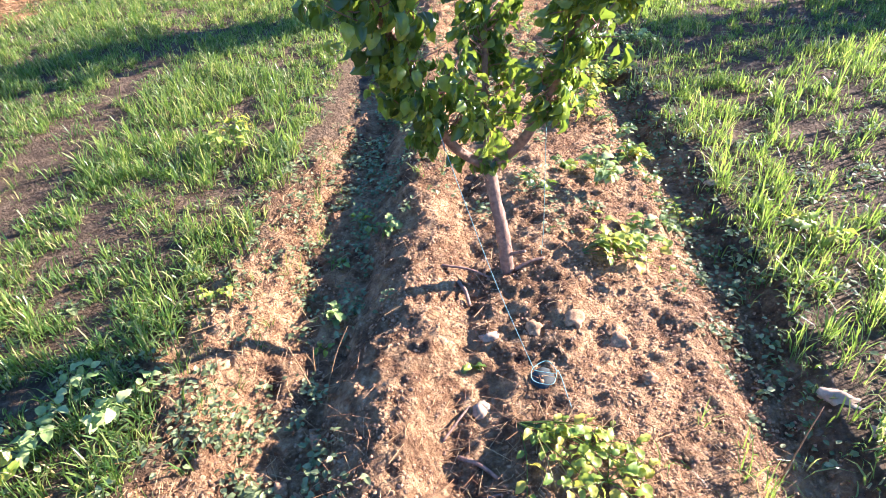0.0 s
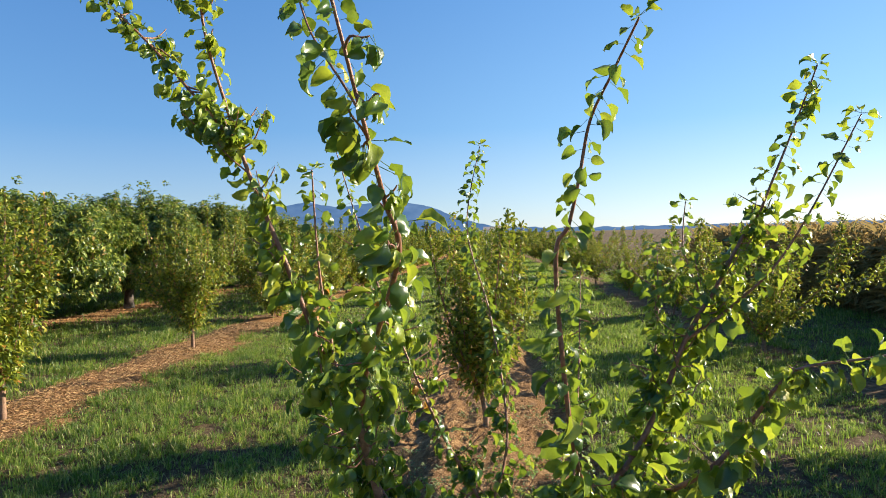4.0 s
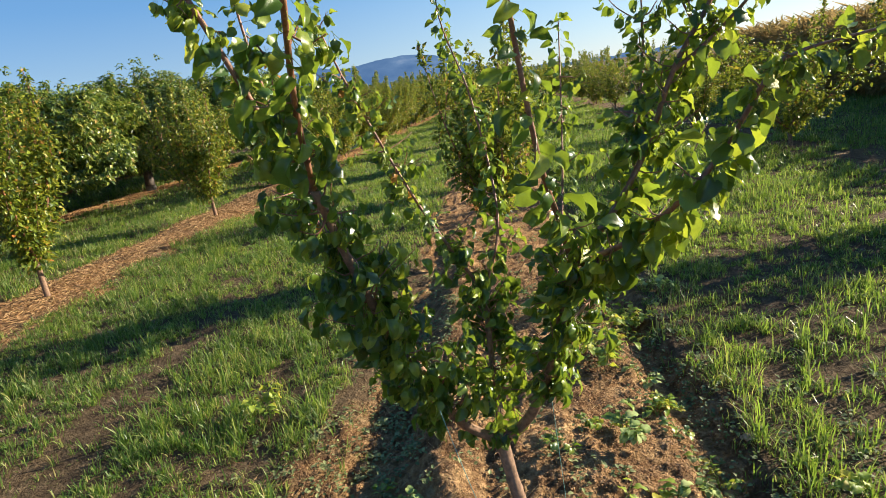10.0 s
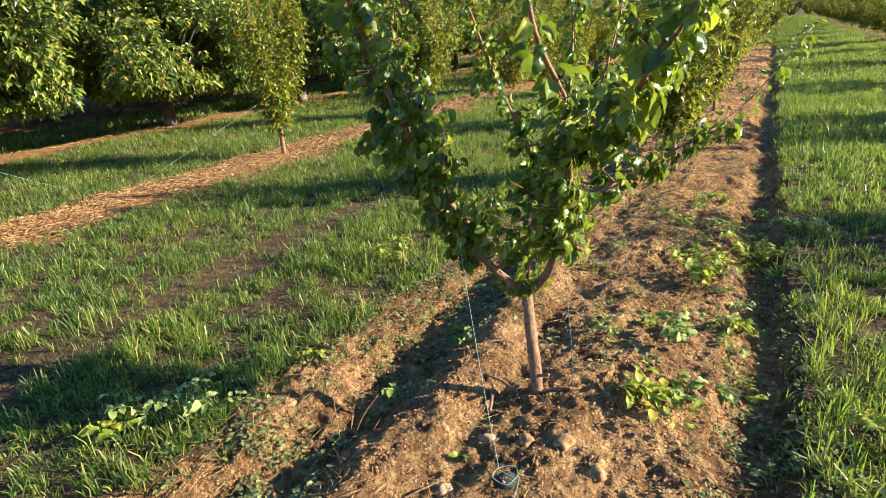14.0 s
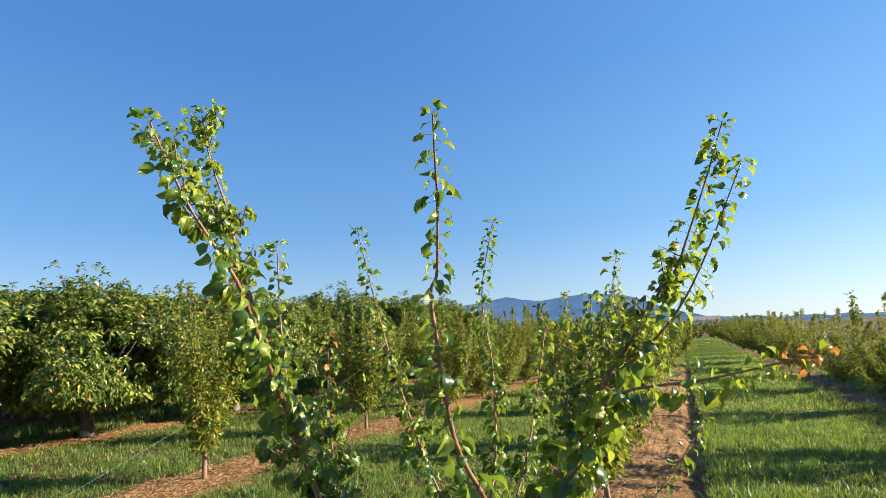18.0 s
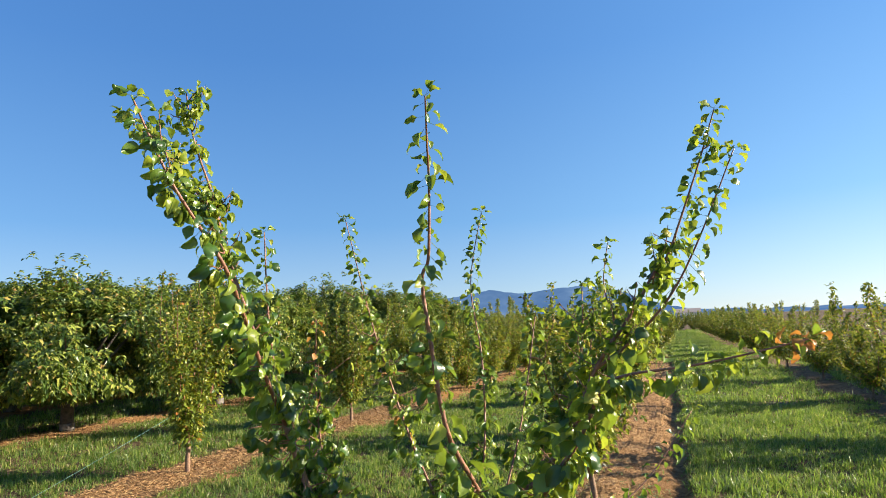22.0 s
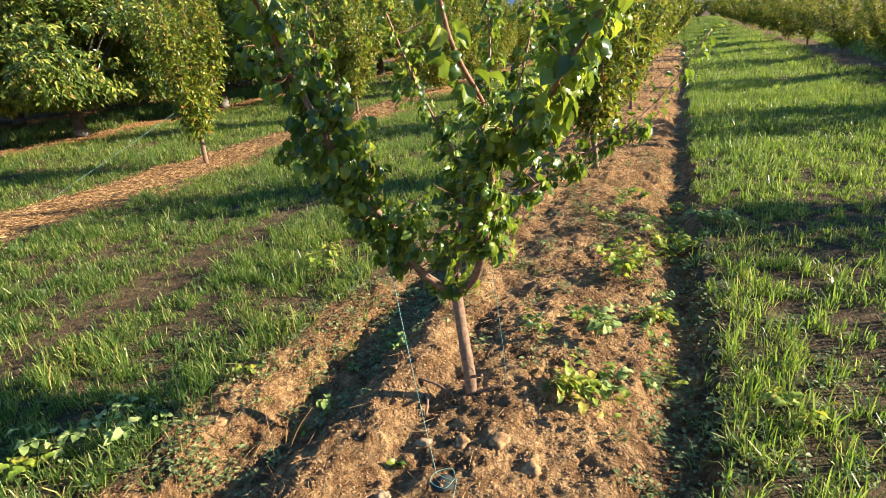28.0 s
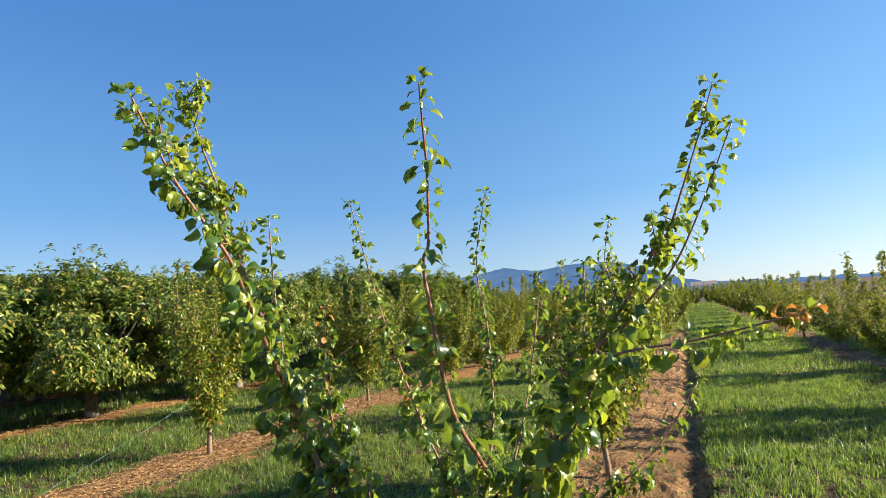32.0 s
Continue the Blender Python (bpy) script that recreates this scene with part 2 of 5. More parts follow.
c1 = mix_colour(n, l, a1.outputs["Fac"], soil_col, straw.outputs["Color"])
c2 = mix_colour(n, l, a2.outputs["Fac"], c1, turf_and_shade.outputs["Color"])
l.new(c2, p.inputs["Base Color"])
p.inputs["Roughness"].default_value = 0.95
p.inputs["Specular IOR Level"].default_value = 0.15
addn = n.new("ShaderNodeMath"); addn.operation = "ADD"
crumb = n.new("ShaderNodeTexVoronoi")           # crumbly structure of dry tilled soil
crumb.inputs["Scale"].default_value = 48.0
wob = n.new("ShaderNodeMixRGB"); wob.inputs[0].default_value = 0.03
co = n.new("ShaderNodeTexCoord")
l.new(co.outputs["Object"], wob.inputs[1]); l.new(fine.outputs["Color"], wob.inputs[2])
l.new(wob.outputs[0], crumb.inputs["Vector"])
sub_ = n.new("ShaderNodeMath"); sub_.operation = "SUBTRACT"
soft_crumb = n.new("ShaderNodeMath"); soft_crumb.operation = "MULTIPLY"; soft_crumb.inputs[1].default_value = 0.6
l.new(crumb.outputs["Distance"], soft_crumb.inputs[0])
l.new(fine.outputs["Fac"], sub_.inputs[0]); l.new(soft_crumb.outputs[0], sub_.inputs[1])
l.new(mid.outputs["Fac"], addn.inputs[0]); l.new(sub_.outputs[0], addn.inputs[1])
bump(n, l, addn.outputs[0], 1.0, 0.035, p)
SOIL = m

# far hills: the blue haze of kilometres of air is painted in as glowing colour
m, n, l, p = material("painted_haze_hills")
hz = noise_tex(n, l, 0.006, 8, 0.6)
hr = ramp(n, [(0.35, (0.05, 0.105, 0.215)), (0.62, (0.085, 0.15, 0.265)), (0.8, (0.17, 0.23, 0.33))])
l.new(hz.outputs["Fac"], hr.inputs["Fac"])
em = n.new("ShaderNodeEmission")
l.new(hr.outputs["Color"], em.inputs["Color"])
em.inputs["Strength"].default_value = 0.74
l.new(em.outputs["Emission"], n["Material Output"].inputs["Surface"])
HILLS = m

# ---- geometry helpers ----
rng = np.random.default_rng(7)


def np_mesh(name, V, F, mats, smooth=False, index=None):
    """A mesh from arrays of vertices and triangles."""
    me = bpy.data.meshes.new(name)
    V, F = np.asarray(V, dtype=np.float32), np.asarray(F, dtype=np.int32)
    me.vertices.add(len(V))
    me.vertices.foreach_set("co", V.ravel())
    me.loops.add(F.size)
    me.loops.foreach_set("vertex_index", F.ravel())
    me.polygons.add(len(F))
    me.polygons.foreach_set("loop_start", np.arange(0, F.size, 3, dtype=np.int32))
    me.polygons.foreach_set("use_smooth", np.full(len(F), smooth))
    for mt in (mats if isinstance(mats, (list, tuple)) else [mats]):
        me.materials.append(mt)
    if index is not None:
        me.polygons.foreach_set("material_index", np.asarray(index, dtype=np.int32))
    me.update(calc_edges=True)
    return me


def child(name, me, parent, label="", at=None):
    ob = new(name, me)
    ob.parent = parent
    if at is not None:
        ob.matrix_basis = at
    return tagged(ob, label) if label else ob


def thing(name, place, label, category, group="", kind=""):
    ob = new(name)
    ob.empty_display_size = 0.1
    ob.location = place
    return tagged(ob, label, category, group, kind)


def hashed(ix, iy, seed):
    h = (ix * 374761393 + iy * 668265263 + seed * 974711) & 0xFFFFFFFF
    h = ((h ^ (h >> 13)) * 1274126177) & 0xFFFFFFFF
    return ((h ^ (h >> 16)) & 0xFFFF) / 65535.0


def vnoise(x, y, size, seed=0):
    """Smooth chance values between 0 and 1 over the plane."""
    x, y = np.asarray(x, float) / size, np.asarray(y, float) / size
    ix, iy = np.floor(x).astype(np.int64), np.floor(y).astype(np.int64)
    fx, fy = x - ix, y - iy
    fx, fy = fx * fx * (3 - 2 * fx), fy * fy * (3 - 2 * fy)
    a, b = hashed(ix, iy, seed), hashed(ix + 1, iy, seed)
    c, d = hashed(ix, iy + 1, seed), hashed(ix + 1, iy + 1, seed)
    return (a * (1 - fx) + b * fx) * (1 - fy) + (c * (1 - fx) + d * fx) * fy


def smooth_line(points, steps=6):
    """A Catmull-Rom line through the points."""
    P = np.array([points[0], *points, points[-1]], float)
    out = []
    for i in range(1, len(P) - 2):
        for k in range(steps):
            t = k / steps
            a, b, c, d = P[i - 1], P[i], P[i + 1], P[i + 2]
            out.append(0.5 * (2 * b + (c - a) * t + (2 * a - 5 * b + 4 * c - d) * t * t + (3 * b - a - 3 * c + d) * t ** 3))
    out.append(P[-2])
    return np.array(out)


def tube(line, r0, r1, sides=7, power=1.0, knobs=0.0):
    """Vertices and triangles of a tapered, closed tube along a line."""
    line = np.asarray(line, float)
    k = len(line)
    t = np.gradient(line, axis=0)
    t /= np.linalg.norm(t, axis=1)[:, None] + 1e-9
    ref = np.array([0.3, 1.0, 0.15])
    u = np.cross(t, ref); u /= np.linalg.norm(u, axis=1)[:, None] + 1e-9
    v = np.cross(t, u)
    f = np.linspace(0, 1, k) ** power
    r = r0 + (r1 - r0) * f
    a = np.linspace(0, 2 * np.pi, sides, endpoint=False)
    rr = r[:, None] * (1 + knobs * rng.uniform(-1, 1, (k, sides)))
    V = line[:, None, :] + rr[:, :, None] * (np.cos(a)[None, :, None] * u[:, None, :] + np.sin(a)[None, :, None] * v[:, None, :])
    V = np.vstack([V.reshape(-1, 3), line[:1], line[-1:]])
    F = []
    for i in range(k - 1):
        for j in range(sides):
            p, q = i * sides + j, i * sides + (j + 1) % sides
            F += [(p, q, q + sides), (p, q + sides, p + sides)]
    n0 = k * sides
    for j in range(sides):
        F.append((n0, (j + 1) % sides, j))
        F.append((n0 + 1, (k - 1) * sides + j, (k - 1) * sides + (j + 1) % sides))
    return V, np.array(F)


def join(pieces):
    V, F, o = [], [], 0
    for v, f in pieces:
        V.append(v); F.append(np.asarray(f) + o); o += len(v)
    return np.vstack(V), np.vstack(F)


def frames(way, up):
    """Rotation matrices with y along way and z near up."""
    y = way / (np.linalg.norm(way, axis=1)[:, None] + 1e-9)
    x = np.cross(y, up); x /= np.linalg.norm(x, axis=1)[:, None] + 1e-9
    z = np.cross(x, y)
    return np.stack([x, y, z], axis=2)


def scatter(T, TF, place, way, up, size):
    """Copies of a small template (T, TF), one for each place."""
    R = frames(np.asarray(way, float), np.asarray(up, float))
    n = len(place)
    s = np.asarray(size, float)
    s = s[:, None] if s.ndim == 1 else s
    V = np.einsum("nij,nkj->nki", R, T[None] * s[:, None, :]) + np.asarray(place)[:, None, :]
    F = TF[None] + (np.arange(n) * len(T))[:, None, None]
    return V.reshape(-1, 3), F.reshape(-1, 3)


def broad_leaf(fold=0.18, droop=0.25, stalk=0.45, width=1.0, curl=0.0, twist=0.0, wave=0.05):
    """A pointed oval pear leaf of unit length on its thin stalk: folded along its midrib, hanging at the tip, wavy at the edge."""
    rows = [(0.0, 0.04), (0.06, 0.22), (0.2, 0.39), (0.4, 0.45), (0.6, 0.39), (0.77, 0.26), (0.9, 0.12), (1.0, 0.0)]
    V, F = [], []
    for t, w in rows:
        w *= width * 0.86
        bend = droop * 1.5 * t                      # the blade bends down along its length
        y = stalk + (math.sin(bend) / (droop * 1.5) if droop > 0.01 else t)
        z = -(1 - math.cos(bend)) / (droop * 1.5) if droop > 0.01 else 0.0
        turn = twist * t
        for side in (-1, -0.5, 0, 0.5, 1):
            up = fold * abs(side) * w * 1.6 - curl * (abs(side) ** 3) * w + wave * abs(side) * math.sin(t * 12 + side * 2.3)
            x = side * w * math.cos(fold * 0.9)
            V.append((x * math.cos(turn) - up * math.sin(turn), y - 0.05 * abs(side) * t + up * math.sin(bend), z + up * math.cos(bend) * math.cos(turn) + x * math.sin(turn)))
    for i in range(len(rows) - 1):
        for j in range(4):
            a, b = i * 5 + j, i * 5 + j + 1
            F += [(a, b, b + 5), (a, b + 5, a + 5)]
    k = len(V)
    V += [(-0.012, 0, 0.06), (0.012, 0, 0.06), (0.012, stalk, 0), (-0.012, stalk, 0), (0, 0, 0.085), (0, stalk, 0.02)]
    F += [(k, k + 1, k + 2), (k, k + 2, k + 3), (k, k + 3, k + 5), (k, k + 5, k + 4), (k + 4, k + 5, k + 2), (k + 4, k + 2, k + 1)]
    return np.array(V, float), np.array(F)


def plain_leaf(width=0.3, fold=0.15, droop=0.15):
    """The least of leaves, folded along its midrib: four triangles."""
    V = np.array([(0, 0, 0), (-width, 0.42, fold * 0.6), (0, 0.5, -droop * 0.25), (width, 0.42, fold * 0.6), (0, 1, -droop)], float)
    return V, np.array([(0, 2, 1), (1, 2, 4), (4, 2, 3), (3, 2, 0)])


def simple_leaf(width=0.34, fold=0.15, droop=0.15):
    V = np.array([(0, 0, 0), (-width, 0.3, fold * 0.6), (-width * 0.8, 0.65, fold * 0.4 - droop * 0.4), (0, 1, -droop),
                  (width * 0.8, 0.65, fold * 0.4 - droop * 0.4), (width, 0.3, fold * 0.6), (0, 0.5, -droop * 0.25)], float)
    F = np.array([(0, 6, 1), (1, 6, 2), (2, 6, 3), (3, 6, 4), (4, 6, 5), (5, 6, 0)])
    return V, F


def unit(v):
    v = np.asarray(v, float)
    return v / (np.linalg.norm(v, axis=-1, keepdims=True) + 1e-9)


# ---- ground ----
def drift(y):
    """Sideways shift of the tilled row along its length."""
    return -0.042 * (y - 1.84)


# the other tree rows: centre line, half width of the bank, share of straw on it
OTHER_ROWS = [
    (lambda y: -5.6 + 0.02 * (y - 6.4), 0.72, 1.0),
    (lambda y: -11.5 + 0.04 * (y - 9.0), 0.80, 0.9),
    (lambda y: -17.2 + 0.0 * y, 0.9, 0.8),
    (lambda y: -22.8 + 0.0 * y, 0.9, 0.8),
    (lambda y: np.interp(y, [-5, 5, 9, 14, 25, 45, 80], [5.5, 5.1, 4.75, 4.4, 3.9, 3.0, 1.6]), 0.6, 0.1),
]


def height(x, y):
    x, y = np.asarray(x, float), np.asarray(y, float)
    u = x - drift(y) + 0.09 * (vnoise(y, 0 * y, 0.4, 71) - 0.5) + 0.05 * (vnoise(x, y, 0.16, 72) - 0.5)
    own = np.interp(u, [-1.5, -1.05, -0.88, -0.76, -0.63, -0.40, -0.27, -0.15, -0.05, 0.08, 0.26, 0.45, 0.62, 0.92, 1.05, 1.16, 1.28, 1.7],
                    [-0.07, -0.055, -0.04, -0.06, -0.135, -0.14, -0.03, 0.035, 0.03, -0.03, -0.005, 0.01, -0.02, -0.06, -0.155, -0.16, -0.06, -0.06])
    fade = np.clip((y - 4.5) / 4.0, 0, 1)
    soft = np.interp(u, [-1.2, -0.8, 0.26, 0.92, 1.05, 1.16, 1.27, 1.8], [-0.07, -0.06, -0.045, -0.07, -0.145, -0.145, -0.07, -0.06])
    z = own * (1 - fade) + soft * fade
    for centre, half, _ in OTHER_ROWS:
        d = np.abs(x - centre(y)) + 0.25 * (vnoise(x, y, 0.9, 5) - 0.5)
        z = z + 0.035 * np.clip(1 - (d / (half + 0.15)) ** 2, 0, 1)
    tilled = tilled_mask(x, y)
    a, b = 0.8 * x + 0.6 * y + 0.05 * vnoise(x, y, 0.11, 51), 0.8 * y - 0.6 * x + 0.05 * vnoise(x, y, 0.11, 52)
    c, d = 0.45 * x - 0.89 * y + 0.03 * vnoise(x, y, 0.07, 53), 0.45 * y + 0.89 * x + 0.03 * vnoise(x, y, 0.07, 54)
    rough = (vnoise(a, b, 0.19, 1) - 0.5) * 0.034 + (vnoise(c, d, 0.085, 2) - 0.5) * 0.025 + (vnoise(a, b, 0.043, 4) - 0.5) * 0.02 + (vnoise(c, d, 0.026, 6) - 0.5) * 0.014
    left = np.clip((-0.45 - u) / 0.15, 0, 1)          # cloddier towards the grass
    rough = rough * (1 + 0.5 * left) + left * (np.abs(vnoise(c, d, 0.15, 7) - 0.5) - 0.2) * 0.06
    z = z + rough * (0.25 + 0.75 * tilled) + (vnoise(x, y, 0.8, 3) - 0.5) * 0.05
    return z


def tilled_mask(x, y):
    u = np.asarray(x, float) - drift(np.asarray(y, float))
    edge = 0.34 * (vnoise(x, y, 0.35, 9) - 0.5) + 0.16 * (vnoise(x, y, 0.12, 10) - 0.5)
    return np.clip((u + edge + 1.04 - 0.36 * np.clip((np.asarray(y, float) - 2.1) / 1.2, 0, 1)) / 0.12, 0, 1) * np.clip((1.29 - u - edge * 0.4) / 0.1, 0, 1) * np.clip((42 - np.asarray(y, float)) / 16, 0, 1)


def bank_mask(x, y, straw=False):
    """The banks under the other tree rows."""
    x, y = np.asarray(x, float), np.asarray(y, float)
    out = np.zeros_like(x)
    for centre, half, share in OTHER_ROWS:
        d = np.abs(x - centre(y)) + 0.75 * (vnoise(x, y, 0.8, 12) - 0.5) + 0.5 * (vnoise(x, y, 0.2, 13) - 0.5)
        out = np.maximum(out, np.clip((half - d) / 0.26, 0, 1) * (share if straw else 1))
    return out


def mulch_mask(x, y):
    far = np.clip((np.asarray(y, float) - 3.6) / 2.5, 0, 1)
    return np.maximum(bank_mask(x, y, True), tilled_mask(x, y) * far * 0.6 * vnoise(x, y, 0.3, 14))


def turf_mask(x, y):
    """How thickly grass grows: none on the tilled rows and the mulch, thin on the wheel tracks."""
    x, y = np.asarray(x, float), np.asarray(y, float)
    u = x - drift(y)
    g = (1 - tilled_mask(x, y)) * (1 - bank_mask(x, y))
    patch = 0.5 * vnoise(x, y * 0.5, 0.6, 21) + 0.5 * vnoise(x, y, 0.2, 22)
    bare = np.where((y < 6) & (u > 0), 0.18, 0.1) - 0.1 * np.clip((y - 5) / 4, 0, 1)
    g = g * np.clip((patch - bare) / 0.26, 0.04, 1)
    for track, strong, end in ((-2.45, 0.88, 6.0), (-3.9, 0.45, 6.0), (2.35, 0.45, 5.5), (-8.6, 0.4, 20.0)):
        d = np.abs(u - track) + 0.3 * (vnoise(x, y, 0.8, 23) - 0.5)
        g = g * (1 - strong * np.clip((0.25 - d) / 0.14, 0, 1) * np.clip((end - y) / 2.0 + 0.3, 0.15, 1))
    thin = np.clip((4.6 - y) / 1.5, 0, 1) * np.where(u > 1.2, 0.42, np.clip((u + 1.9) / 0.6, 0, 1) * 0.1)
    return g * (1 - thin)


def axis(spans):
    out = [spans[0][0]]
    for a, b, step in spans:
        k = max(1, int(round((b - a) / step)))
        out += list(np.linspace(a, b, k + 1)[1:])
    return np.array(out)


xs = axis([(-4000, -400, 600), (-400, -60, 40), (-60, -20, 4), (-20, -7, 0.4), (-7, -2.6, 0.1), (-2.6, -1.2, 0.05), (-1.2, 1.35, 0.0125), (1.35, 3.2, 0.05), (3.2, 7, 0.12), (7, 20, 0.5), (20, 60, 5), (60, 400, 40), (400, 4000, 600)])
ys = axis([(-3000, -100, 580), (-100, -6, 10), (-6, 0, 0.07), (0, 0.7, 0.04), (0.7, 2.7, 0.0125), (2.7, 4.6, 0.025), (4.6, 9, 0.06), (9, 20, 0.25), (20, 60, 1.0), (60, 200, 10), (200, 4000, 380)])
gx, gy = np.meshgrid(xs, ys)
near = np.clip((90 - np.hypot(gx, gy)) / 40, 0, 1)
gz = np.where(near > 0, height(gx, gy) * near + -0.06 * (1 - near), -0.06)
nx, ny = len(xs), len(ys)
idx = np.arange(nx * ny).reshape(ny, nx)
q = np.stack([idx[:-1, :-1], idx[:-1, 1:], idx[1:, 1:], idx[1:, :-1]], -1).reshape(-1, 4)
F = np.vstack([q[:, [0, 1, 2]], q[:, [0, 2, 3]]])
gme = np_mesh("ground", np.stack([gx, gy, gz], -1).reshape(-1, 3), F, SOIL, True)
# the east bank takes mostly the dark turf colour, painting in its tree shade
for key, mask in (("mulch", mulch_mask(gx, gy)), ("turf_and_shade", (1 - tilled_mask(gx, gy)) * (1 - np.where(gx > 0, 0.25, 1.0) * bank_mask(gx, gy)))):
    at = gme.attributes.new(key, "FLOAT", "POINT")
    at.data.foreach_set("value", mask.ravel().astype(np.float32))
ground = tagged(new("ground", gme), "red-brown tilled soil, straw-covered tree rows and grassy aisles", "ground", kind="structure")

# ---- far hills, one ridge ----
az = np.linspace(-62, 62, 400)
prof = np.interp(az, [-62, -45, -34, -26, -20.5, -19.0, -17.8, -16.6, -14.9, -12.8, -11.2, -8.6, -6.2, -4.3, -2.5, -0.3, 5.4, 20, 35, 62],
                 [0.9, 1.2, 1.7, 2.2, 2.75, 3.0, 3.3, 3.0, 2.75, 2.95, 3.15, 3.05, 2.55, 1.75, 1.1, 0.6, 0.3, 0.25, 0.3, 0.3])
prof = prof + 0.16 * (vnoise(az, az * 0, 1.1, 31) - 0.5) + 0.07 * (vnoise(az, az * 0, 0.35, 32) - 0.5)
V, F = [], []
for i, (a, e) in enumerate(zip(az, prof)):
    for r, k in ((2600, 0.0), (2850, 0.55), (3000, 1.0), (3300, 0.6)):
        V.append((r * math.sin(radians(a)), r * math.cos(radians(a)), -8 + (3000 * math.tan(radians(e)) + 10) * k))
for i in range(len(az) - 1):
    for j in range(3):
        a, b = i * 4 + j, (i + 1) * 4 + j
        F += [(a, b, b + 1), (a, b + 1, a + 1)]
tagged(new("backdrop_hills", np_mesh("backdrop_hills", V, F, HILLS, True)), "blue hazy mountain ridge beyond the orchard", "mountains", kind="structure")

